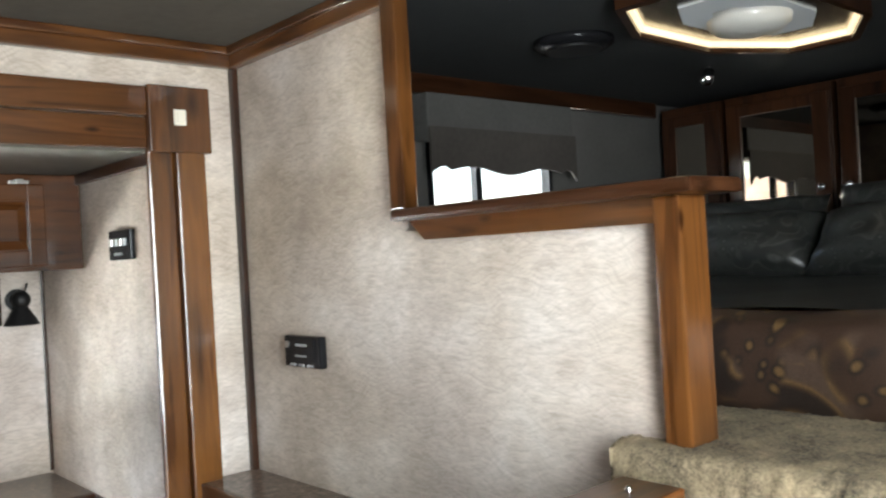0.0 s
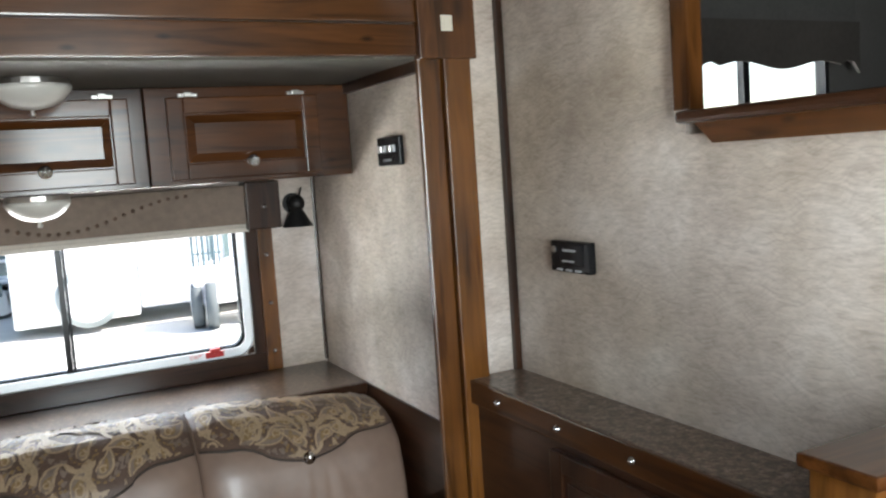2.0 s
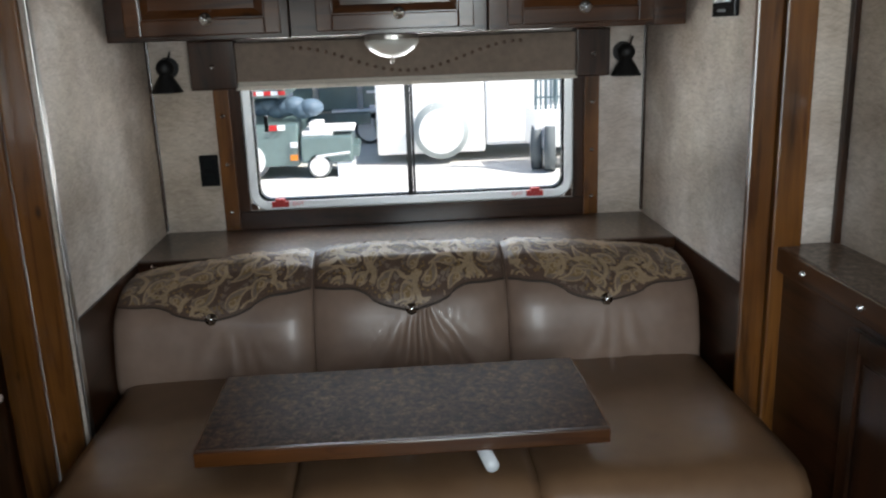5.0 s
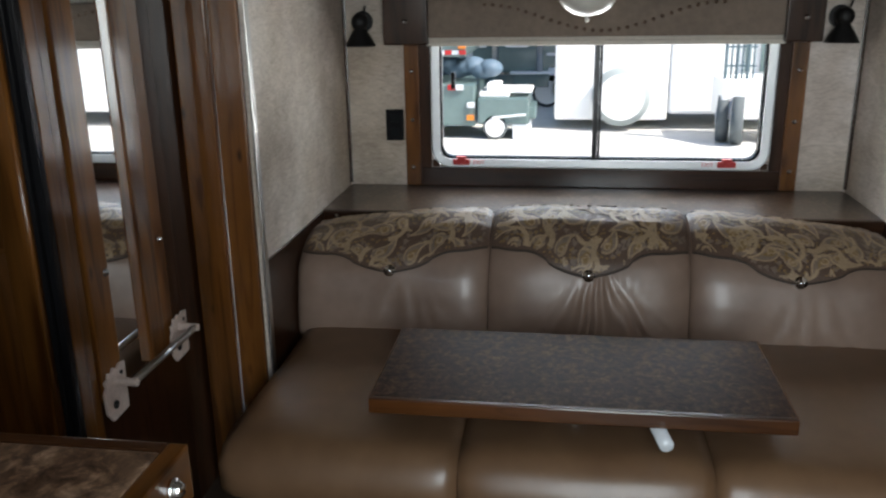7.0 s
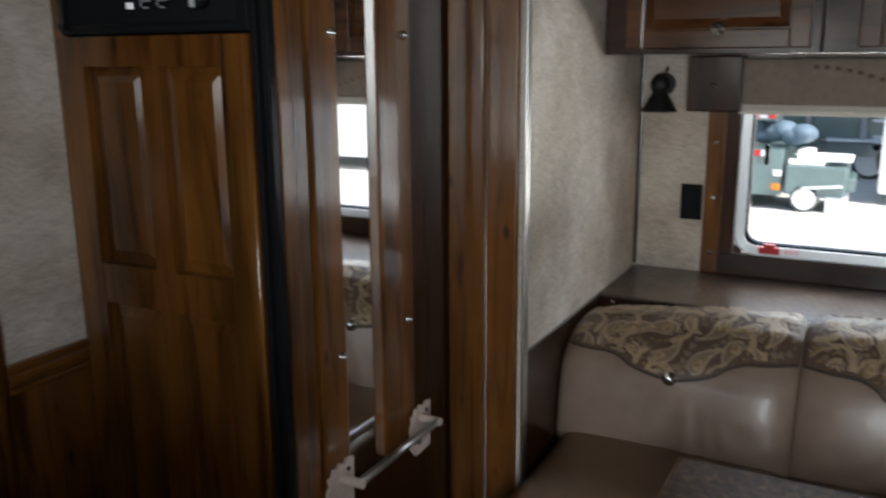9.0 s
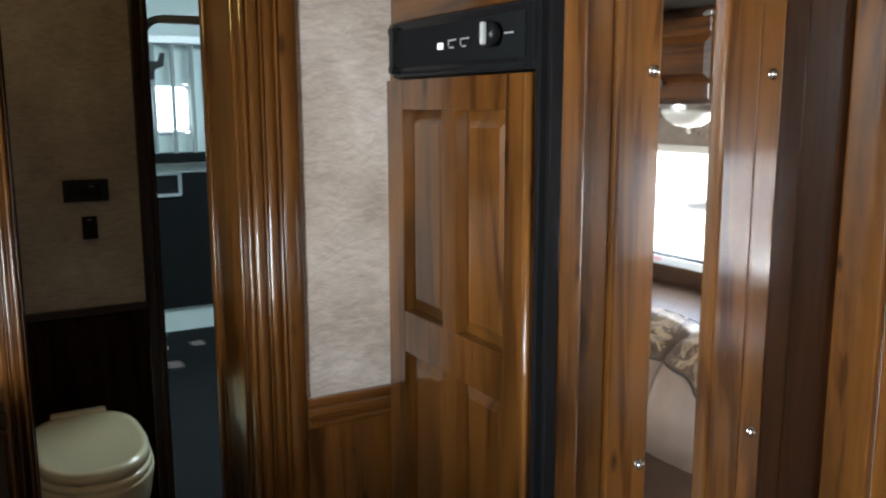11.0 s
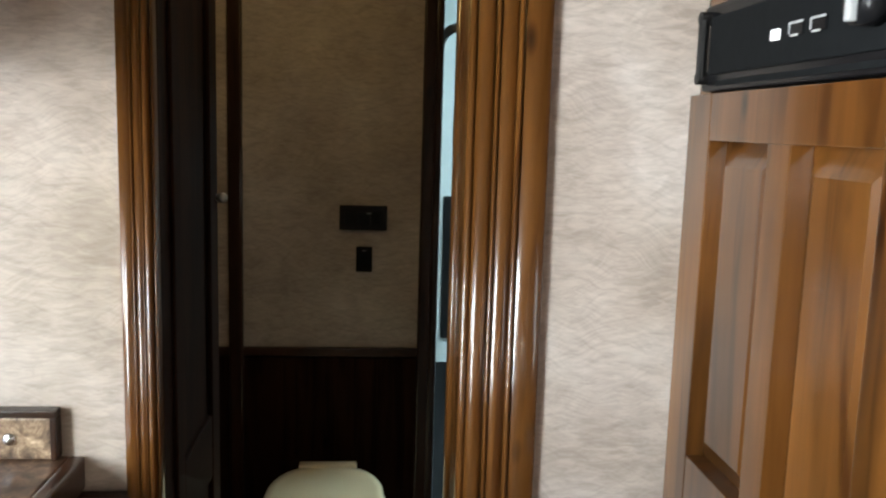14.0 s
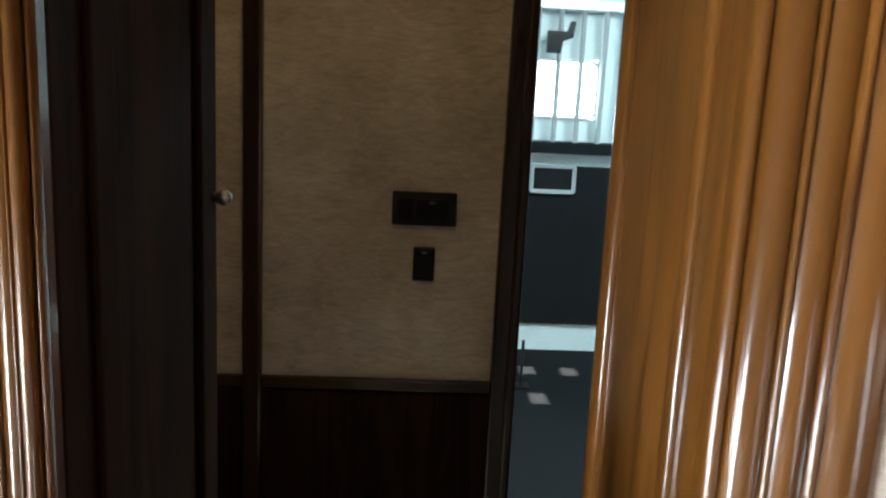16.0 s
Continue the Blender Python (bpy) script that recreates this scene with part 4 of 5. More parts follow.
def piping(y0, y1, puff, seed):
    """Dark rolled edge along the flap's lower hem."""
    bm = bmesh.new()
    last = None
    for k in range(61):
        v = 0.004 + 0.992 * k / 60
        s = ogee(2 * v - 1)
        e, e2 = 1 - (2 * v - 1) ** 10, max(0.0, 1 - abs(2 * v - 1) ** 5)
        p, n = along(PROFILE, s)
        d = -0.016 * (1 - e) + puff * e2 * swell(s) + 0.004 * noise.noise(Vector((v * 4 + seed, s * 7, seed))) + 0.007
        ring = []
        for j in range(6):
            q = math.pi / 3 * j
            ring.append(bm.verts.new((p.x + n.x * (d + 0.0045 * math.cos(q)) - n.y * 0.0045 * math.sin(q), y0 + (y1 - y0) * v, droop(y0 + (y1 - y0) * v, p.y + n.y * (d + 0.0045 * math.cos(q)) + n.x * 0.0045 * math.sin(q)))))
        if last:
            for j in range(6):
                bm.faces.new((last[j], last[(j + 1) % 6], ring[(j + 1) % 6], ring[j]))
        last = ring
    bmesh.ops.recalc_face_normals(bm, faces=bm.faces)
    return bm


SILK_CREAM = plain("cream_silk", (0.31, 0.220, 0.138), 0.42, grain=0.3, scale=120)
SILK_GOLD = plain("old_gold_silk", (0.20, 0.125, 0.052), 0.42, grain=0.3, scale=120)
SILK_GREY = plain("grey_taupe_silk", (0.175, 0.128, 0.102), 0.42, grain=0.3, scale=120)
PIPE = plain("dark_piping", (0.045, 0.030, 0.022), 0.6)
sofa = thing("dinette_bench", (-2.3, 0.46, 0.02), "taupe leather dinette bench with paisley-capped back cushions", "sofa")
part("base", box(LEDGE + 0.02, -1.90, -0.43, 1.38, 0.02, 0.262, r=0.006), DARK_Y, sofa, "dark wooden bench base")
for k, (y0, y1) in enumerate(((-0.488, 0.141), (0.143, 0.768), (0.770, 1.398))):
    c = part("back_cushion", cushion_sheet(y0, y1, 0.016 + 0.012 * (k == 1), 0.0, 1.0, ny=120 if k == 1 else 40, wrinkle=0.013 if k == 1 else 0.003, seed=3.1 * k + 1), LEATHER, sofa, "padded taupe leather back cushion", True)
    part("tapestry_flap", cushion_sheet(y0 + 0.003, y1 - 0.003, 0.016 + 0.012 * (k == 1), 0.20, ogee, offset=0.006, seed=3.1 * k + 1, closed=False), PAISLEY, c, "pointed paisley tapestry flap", True)
    for kind, silk in (("leaf", SILK_GREY), ("dots", SILK_GOLD), ("scroll", SILK_CREAM)):
        tagged(part("embroidery", embroidery(y0 + 0.003, y1 - 0.003, 0.016 + 0.012 * (k == 1), 3.1 * k + 1, kind), silk, c, "paisley scrollwork on the flap"), kind="stuff")
    part("piping", piping(y0 + 0.003, y1 - 0.003, 0.016 + 0.012 * (k == 1), 3.1 * k + 1), PIPE, c, "dark piping", True)
    p, n = along(PROFILE, 0.672)
    q = p + n * (0.022 + 0.012 * (k == 1))
    bm = ball(cyl(bmesh.new(), (q.x, (y0 + y1) / 2, q.y), (n.x, 0, n.y), 0.019, 0.010, 16), (q.x + n.x * 0.005, (y0 + y1) / 2, q.y + n.y * 0.005), 0.013, segs=10)
    part("button", bm, CHROME, c, "chrome concho button", True)


def seat_cushion(y0, y1, x0, x1, z0, z1, seed):
    bm = bmesh.new()
    nx, ny = 26, 20
    top = []
    for i in range(nx + 1):
        row = []
        for j in range(ny + 1):
            u, v = i / nx, j / ny
            edge = min(1.0, (1 - u) * 9.0)
            side = 1 - (2 * v - 1) ** 12
            z = z1 - 0.045 * (1 - math.sqrt(max(0, 1 - (1 - edge) ** 2))) - 0.014 * (1 - side) + 0.010 * math.sin(math.pi * v) * math.sin(math.pi * u) + 0.004 * noise.noise(Vector((u * 3 + seed, v * 3, 0)))
            row.append(bm.verts.new((x0 + (x1 - x0) * u, y0 + (y1 - y0) * v, z)))
        top.append(row)
    low = []
    for dz, dx in ((0.35, 0.018), (0.7, 0.020), (1.0, 0.0)):
        low.append([bm.verts.new((x1 + dx - 0.02 * (abs(2 * j / ny - 1) ** 10), y0 + (y1 - y0) * j / ny, z1 - 0.05 - (z1 - 0.05 - z0) * dz)) for j in range(ny + 1)])
    for a, b_ in zip(top, top[1:]):
        for j in range(ny):
            bm.faces.new((a[j], a[j + 1], b_[j + 1], b_[j]))
    strips = [top[-1]] + low
    for a, b_ in zip(strips, strips[1:]):
        for j in range(ny):
            bm.faces.new((a[j], a[j + 1], b_[j + 1], b_[j]))
    for j in (0, ny):
        back = bm.verts.new((x0, y0 + (y1 - y0) * j / ny, z0))
        bm.faces.new([r[j] for r in top] + [l[j] for l in low] + [back])
    bmesh.ops.recalc_face_normals(bm, faces=bm.faces)
    return bm


for k, (y0, y1) in enumerate(((-0.455, 0.136), (0.139, 0.735), (0.738, 1.395))):
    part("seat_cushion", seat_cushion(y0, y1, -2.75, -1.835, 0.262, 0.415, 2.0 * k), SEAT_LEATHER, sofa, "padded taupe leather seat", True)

tb = thing("dinette_table", (-2.09, 0.414, 0.415), "low dinette table with a speckled laminate top and alder edge", "table")
part("tabletop", box(-2.316, -1.884, -0.075, 0.903, 0.508, 0.540, r=0.003), TABLE_TOP, tb)
part("front_edge", box(-1.884, -1.866, -0.077, 0.905, 0.503, 0.541, r=0.004), MID_Y, tb, "alder edge band")
for y in (-0.0775, 0.9045):
    part("side_edge", box(-2.316, -1.884, y - 0.0015, y + 0.0015, 0.505, 0.540), WOOD_X, tb, "alder edge band")
part("leg_tube", cyl(bmesh.new(), (-1.95, 0.60, 0.478), (1, 0.12, 0.05), 0.0165, 0.25, 20), ALU, tb, "white folded leg tube", True)
part("pedestal", cyl(bmesh.new(), (-2.1, 0.414, 0.46), (0, 0, 1), 0.04, 0.094, 20), STEEL, tb, "", True)

# ---- panels on the walls ----
def control_panel(base, label, cat):
    return thing("control_panel", base, label, cat)


cp = control_panel((-2.62, YB, 1.52), "black four-switch control panel on the slide-out side", "control panel")
part("plate", box(-2.705, -2.535, YB - 0.016, YB, 1.478, 1.568, r=0.004), BLACK, cp)
part("switch_bank", box(-2.69, -2.55, YB - 0.020, YB - 0.015, 1.517, 1.545, r=0.002), BLACKMATT, cp)
for k in range(4):
    part("switch", box(-2.683 + k * 0.035, -2.660 + k * 0.035, YB - 0.025, YB - 0.018, 1.520, 1.542, r=0.003), PALE if k % 2 else STEEL, cp, "small rocker switch")
part("legend", box(-2.66, -2.60, YB - 0.0175, YB - 0.0158, 1.492, 1.500), GREY, cp, "illegible grey legend")

th = control_panel((-2.03, YP, 1.20), "black leak-detector and stereo panel on the wallpaper", "control panel")
part("plate", box(-2.115, -1.940, YP - 0.022, YP, 1.160, 1.245, r=0.006), BLACK, th)
part("bezel", box(-2.105, -1.965, YP - 0.026, YP - 0.02, 1.180, 1.238, r=0.004), BLACK, th)
part("button", cyl(bmesh.new(), (-2.09, YP - 0.028, 1.222), (0, 1, 0), 0.009, 0.006, 14), STEEL, th, "small round button")
part("legend", box(-2.05, -1.995, YP - 0.0275, YP - 0.0255, 1.218, 1.224), PALE, th, "illegible pale legend")
part("legend", box(-2.055, -2.0, YP - 0.0275, YP - 0.0255, 1.190, 1.194), PALE, th, "illegible pale legend")
for k in range(3):
    part("key", box(-2.085 + k * 0.042, -2.060 + k * 0.042, YP - 0.026, YP - 0.021, 1.1645, 1.170, r=0.001), PALE, th, "small pale key")

sw = thing("light_switch", (XO + 0.022, 1.492, 1.862), "ivory rocker light switch on the corner block", "light switch")
part("plate", box(XO + 0.022, XO + 0.027, 1.474, 1.510, 1.840, 1.884, r=0.003), WHITE, sw)
part("rocker", box(XO + 0.027, XO + 0.032, 1.482, 1.502, 1.848, 1.876, r=0.003), WHITE, sw)

# ---- low cabinet under the partition, step wall, carpeted step ----
lc = thing("low_cabinet", (-1.75, 1.6, 0), "low alder cabinet with a speckled laminate shelf top", "cabinet")
part("body", box(-2.345, -1.022, 1.522, YP - 0.001, 0.0, 0.805, r=0.003), DARK_X, lc)
part("top", box(-2.345, -1.022, 1.512, YP - 0.001, 0.812, 0.839, r=0.004), GRANITE, lc, "brown speckled laminate top")
part("edge", box(-2.345, -1.022, 1.500, 1.512, 0.770, 0.839, r=0.004), MID_X, lc, "alder edge board")
for x in (-2.16, -1.878, -1.598, -1.32):
    screw((x, 1.498, 0.833 - 0.028), (0, -1, 0), lc, 0.010)
for x0, x1 in ((-1.93, -1.50), (-1.475, -1.12)):
    s = 0.05
    d = part("door", box(x0 + s, x1 - s, 1.512, 1.521, 0.10 + s, 0.74 - s), DARK_Z, lc, "raised-panel alder door")
    for a in ((x0, x0 + s, 0.10, 0.74), (x1 - s, x1, 0.10, 0.74), (x0 + s, x1 - s, 0.10, 0.10 + s), (x0 + s, x1 - s, 0.74 - s, 0.74)):
        part("door_frame", box(a[0], a[1], 1.503, 1.521, a[2], a[3], r=0.004), DARK_Z, d)
    part("panel", box(x0 + s + 0.02, x1 - s - 0.02, 1.506, 1.513, 0.10 + s + 0.02, 0.74 - s - 0.02, r=0.006), DARK_Z, d)

st = thing("step_wall", (-1.04, 1.5, 0), "alder half-height step wall with a flat cap", "half wall")
part("side", box(-0.957, -0.857, 1.275, YP - 0.075, 0, 1.036, r=0.004), WOOD_Z, st, "bright alder side")
part("cap", box(-0.967, -0.845, 1.262, YP - 0.074, 1.036, 1.056, r=0.005), MID_Y, st, "brown alder cap board")
for y in (1.40, 1.55):
    screw((-0.906, y, 1.0565), (0, 0, 1), st, 0.007)
cs = thing("carpet_step", (-0.2, 1.7, 0), "beige berber carpeted step up to the bunk", "step")
bm = bmesh.new()
n1, n2 = 210, 22
grid = []
prof = [(1.62, 0.985)] + [(1.62, 1.0 + 0.1 * i / 12) for i in range(12)] + [(1.625, 1.098), (1.635, 1.106)] + [(1.64 + 0.42 * i / 50, 1.108) for i in range(1, 51)]
for i in range(n1 + 1):
    x = -1.0 + 1.58 * i / n1
    grid.append([bm.verts.new((x + (0.0 if 0 < i else 0.008), y + 0.006 * noise.noise(Vector((x * 75, y * 75, z * 75))), z + 0.006 * noise.noise(Vector((x * 75, y * 75, 7)))))
                 for y, z in prof])
for a, b_ in zip(grid, grid[1:]):
    for j in range(len(prof) - 1):
        bm.faces.new((a[j], b_[j], b_[j + 1], a[j + 1]))
for g in (grid[0], grid[-1]):
    bm.faces.new(g + [bm.verts.new((g[-1].co.x, g[-1].co.y, 0.985))])
bmesh.ops.recalc_face_normals(bm, faces=bm.faces)
part("carpet", bm, CARPET, cs, "", True)
part("riser", box(-0.955, 0.58, 1.64, 1.688, 0, 0.985), WOOD_X, cs, "alder riser")

# ---- bunk ----
bed = thing("bunk_bed", (-0.9, 3.0, BUNK), "bunk bed with a bronze paisley quilt, turned dark on top", "bed")
def quilt_sheet(x0, x1, pts, seed, amp=0.008, nx=60):
    bm = bmesh.new()
    rows = []
    for i in range(nx + 1):
        x = x0 + (x1 - x0) * i / nx
        rows.append([bm.verts.new((x, y + amp * 1.4 * noise.noise(Vector((x * 5, z * 3, seed))), z + amp * noise.noise(Vector((x * 4, y * 4, seed + 5))))) for y, z in pts])
    for a, b_ in zip(rows, rows[1:]):
        for j in range(len(pts) - 1):
            bm.faces.new((a[j], a[j + 1], b_[j + 1], b_[j]))
    bmesh.ops.recalc_face_normals(bm, faces=bm.faces)
    return bm


part("mattress", box(-2.25, 0.45, 2.05, 3.95, BUNK, 1.25, r=0.03), FRINGE, bed)
part("quilt_front", quilt_sheet(-2.27, 0.47, [(2.03, 1.075)] + [(2.005 - 0.012 * math.sin(i / 8 * math.pi), 1.08 + 0.19 * i / 8) for i in range(1, 9)] + [(2.02, 1.285), (2.06, 1.298)], 3), QUILT, bed, "bronze paisley quilt front", True)
part("quilt_top", quilt_sheet(-2.27, 0.47, [(2.06, 1.298)] + [(2.06 + 1.85 * i / 18, 1.303) for i in range(1, 19)], 4, 0.01), DAMASK, bed, "dark pewter quilt top", True)


def pillow(x, y, z, w, h, d, rx, rz, label):
    bm = bmesh.new()
    n = 18
    for side in (1, -1):
        g = []
        for i in range(n + 1):
            row = []
            for j in range(n + 1):
                u, v = 2 * i / n - 1, 2 * j / n - 1
                f = max(0.0, (1 - u ** 4) * (1 - v ** 4)) ** 0.6
                row.append(bm.verts.new((u * w / 2 * (1 - 0.06 * (1 - v * v)), side * d / 2 * f * (1 + 0.25 * noise.noise(Vector((u * 2 + x, v * 2, side)))), v * h / 2 * (1 - 0.06 * (1 - u * u)))))
            g.append(row)
        for a, b_ in zip(g, g[1:]):
            for j in range(n):
                bm.faces.new((a[j], a[j + 1], b_[j + 1], b_[j]))
    bmesh.ops.remove_doubles(bm, verts=bm.verts, dist=0.0005)
    bmesh.ops.recalc_face_normals(bm, faces=bm.faces)
    bmesh.ops.transform(bm, matrix=pose(x, y, z, rx, 0, rz), verts=bm.verts)
    return solid("pillow", bm, DAMASK, label, "pillow", "pillows on the bunk", True)


pillow(-1.62, 3.20, 1.405, 0.62, 0.26, 0.20, -38, 6, "pewter damask pillow leaning on the bunk")
pillow(-1.02, 3.18, 1.405, 0.62, 0.26, 0.20, -40, -5, "pewter damask pillow leaning on the bunk")
pillow(-1.72, 3.50, 1.44, 0.60, 0.30, 0.20, -24, 4, "dark damask pillow behind another pillow")
pillow(-1.10, 3.52, 1.46, 0.60, 0.32, 0.20, -22, -3, "dark damask pillow behind another pillow")

bw = thing("window_2", (XC, 2.76, BW[2]), "small bunk window with a dark metal frame", "window")
tagged(bw, kind="structure")
part("window_frame", rounded_ring(bmesh.new(), BW[0], BW[1], BW[2], BW[3], XC - 0.03, XC + 0.015, 0.02, 0.05), BLACK, bw)
part("meeting_rail", box(XC - 0.02, XC + 0.01, 2.665, 2.695, BW[2] + 0.015, BW[3] - 0.015), BLACK, bw)
for y0, y1 in ((BW[0] + 0.02, 2.665), (2.695, BW[1] - 0.02)):
    g = part("pane", box(XC - 0.016, XC - 0.012, y0, y1, BW[2] + 0.02, BW[3] - 0.02), GLASS, bw)
    g.visible_shadow = False
bv = thing("bunk_valance", (XC, 2.75, 1.75), "dark scalloped suede valance under a grey pelmet", "valance")
# pelmet's grey suede is darkened too, for the dim bunk
part("pelmet", box(XC + 0.002, XC + 0.10, 2.36, 3.14, 1.84, 2.0, r=0.008), plain("dim_grey_suede", (0.075, 0.072, 0.066), 0.85, grain=0.2), bv, "grey suede pelmet")
sc = [(XC + 0.101, 2.36, 1.88), (XC + 0.101, 2.36, 1.72)] + [(XC + 0.101, 2.36 + 0.78 * i / 24, 1.730 - 0.014 * math.cos(2 * math.pi * i / 12) + (0.02 if i < 3 or i > 21 else 0)) for i in range(1, 24)] + [(XC + 0.101, 3.14, 1.70), (XC + 0.101, 3.14, 1.88)]
part("flap", outline(bmesh.new(), sc, (0.01, 0, 0)), plain("dark_suede", (0.05, 0.042, 0.036), 0.85, grain=0.25), bv, "dark scalloped suede flap")

sk = thing("octagonal_ceiling_light", (-1.15, 2.66, CEILING), "octagonal mirrored ceiling light edged with a glowing rope", "ceiling light")
def octagon(bm, r0, r1, z0, z1):
    def rim(r, z):
        return [bm.verts.new((-1.26 + 0.51 * r * math.cos(math.pi / 8 + k * math.pi / 4), 2.72 + 0.98 * r * math.sin(math.pi / 8 + k * math.pi / 4), z)) for k in range(8)]
    rings = [rim(r0, z1), rim(r0, z0), rim(r1, z0), rim(r1, z1)]
    for a, b_ in zip(rings, rings[1:] + rings[:1]):
        for k in range(8):
            bm.faces.new((a[k], a[(k + 1) % 8], b_[(k + 1) % 8], b_[k]))
    bmesh.ops.recalc_face_normals(bm, faces=bm.faces)
    return bm


part("outer_ring", octagon(bmesh.new(), 0.54, 0.50, 2.035, 2.079), DARK_X, sk, "dark wooden ring")
part("rope_light", octagon(bmesh.new(), 0.50, 0.478, 2.050, 2.068), LED, sk, "glowing warm rope light")
part("mirror_ring", octagon(bmesh.new(), 0.478, 0.30, 2.066, 2.074), plain("etched_mirror", (0.30, 0.29, 0.27), 0.22, 0.9), sk, "bright mirrored panel")
part("vent_dome", lathe(bmesh.new(), (-1.26, 2.72, 2.01), [(0.04, 0.0), (0.09, 0.012), (0.112, 0.03), (0.118, 0.064)], 24), FROST, sk, "frosted centre dome", True)
part("inner_panel", octagon(bmesh.new(), 0.30, 0.16, 2.060, 2.072), SHEEN_GLOW, sk, "inner panel, its sheen put in as a faint glow")
vt = thing("ceiling_vent", (-1.74, 2.53, CEILING), "round dark ceiling speaker grille", "ceiling speaker")
part("rim", lathe(bmesh.new(), (-1.74, 2.53, 2.052), [(0.105, 0.0), (0.125, 0.012), (0.125, 0.028)], 28), BLACK, vt, "", True)
part("grille", cyl(bmesh.new(), (-1.74, 2.53, 2.049), (0, 0, 1), 0.085, 0.008, 24), IRON, vt)
for k, (x, y) in enumerate(((-1.72, 3.29), (-0.75, 3.3))):
    t = thing("swivel_spotlight", (x, y, CEILING), "small chrome swivel spotlight under the bunk ceiling", "spotlight", "bunk spotlights")
    part("stem", cyl(bmesh.new(), (x, y, 2.065), (0, 0, 1), 0.012, 0.03, 12), CHROME, t)
    part("head", cyl(bmesh.new(), (x, y - 0.012, 2.035), (0, -0.5, -0.8), 0.022, 0.05, 16), CHROME, t, "", True)
# mirrored wardrobe doors across the bunk's far end
for k, (x0, x1) in enumerate(((-2.30, -2.0), (-1.98, -1.52), (-1.50, -0.98), (-0.96, -0.4), (-0.38, 0.2))):
    t = thing("bunk_wardrobe", ((x0 + x1) / 2, 4.0, 1.3), "dark alder bunk wardrobe with a mirrored door", "wardrobe", "mirrored bunk wardrobes")
    part("body", box(x0, x1, 3.86, 4.098, 1.08, 2.04, r=0.003), DARK_Z, t)
    d = part("door", boxes((x0 + 0.01, x0 + 0.075, 3.84, 3.86, 1.30, 2.0), (x1 - 0.075, x1 - 0.01, 3.84, 3.86, 1.30, 2.0), (x0 + 0.075, x1 - 0.075, 3.84, 3.86, 1.30, 1.36),
                           (x0 + 0.075, x1 - 0.075, 3.84, 3.86, 1.95, 2.0), r=0.004), DARK_Z, t)
    part("mirror", box(x0 + 0.075, x1 - 0.075, 3.850, 3.856, 1.36, 1.95), DIM_MIRROR, d, "mirror glass tinted dim")
    part("knob", ball(bmesh.new(), (x1 - 0.045 if k % 2 else x0 + 0.045, 3.832, 1.62), 0.016, segs=12), CHROME, d, "", True)
# lower crown of the bunk
trim("trim_bunk_crown", box(XC, XC + 0.03, YP + 0.08, 3.85, 2.01, CEILING, r=0.005), DARK_Y, "dark bunk crown moulding", "crown moulding")

# ---- fridge column ----
fc = thing("fridge_cabinet", (-1.9, -0.95, 0), "tall glossy alder cabinet round the refrigerator", "cabinet")
part("body", boxes((-2.34, XF - 0.03, YR + 0.002, YM - 0.02, 0, CEILING - 0.062)), DARK_Z, fc)
part("top_panel", box(XF - 0.03, XF, YR + 0.002, -0.70, 1.612, CEILING - 0.062, r=0.003), WOOD_Y, fc, "alder panel over the refrigerator")
part("left_stile", box(XF - 0.03, XF + 0.006, YR + 0.002, YR + 0.040, 0, 1.612, r=0.003), WOOD_Z, fc)
part("corner_post", boxes((XF - 0.05, XF - 0.005, YM - 0.006, -0.648, 0, CEILING - 0.062), r=0.006), WOOD_Z, fc, "alder corner post")
# boards on the side that faces the dinette, with the mirror between them
# outermost, shallowest stile is dark: the gap's shade is in its colour
for a, b_, d in ((-1.660, -1.735, 0.012), (-1.737, -1.826, 0.020), (-1.966, -2.05, 0.022), (-2.052, -2.118, 0.014), (-2.12, -2.19, 0.006)):
    part("stile", box(b_, a, YM - 0.02, YM + d, 0.0 if a > -1.7 else 0.56, CEILING - 0.062, r=0.006), WOOD_Z if d > 0.01 else DARK_Z, fc, "glossy alder stile")
part("lower_panel", box(-2.19, -1.737, YM - 0.02, YM + 0.002, 0.0, 0.56, r=0.004), DARK_Z, fc, "dark lower panel")
part("filler", box(-2.34, -2.19, YM - 0.03, YM - 0.004, 0, CEILING - 0.062), DARK_Z, fc)
for z in (0.859, 1.507):
    screw((-1.806, YM + 0.022, z), (0, 1, 0), fc, 0.010)
    screw((-2.085, YM + 0.016, z), (0, 1, 0), fc, 0.010)
mr = solid("wall_mirror", box(-1.967, -1.825, YM - 0.005, YM + 0.006, 0.56, 1.98, r=0.001), MIRROR, "tall narrow mirror set in alder stiles", "mirror")
tbar = thing("towel_bar", (-1.94, YM + 0.02, 0.56), "towel bar on cut-out pewter brackets", "towel bar")
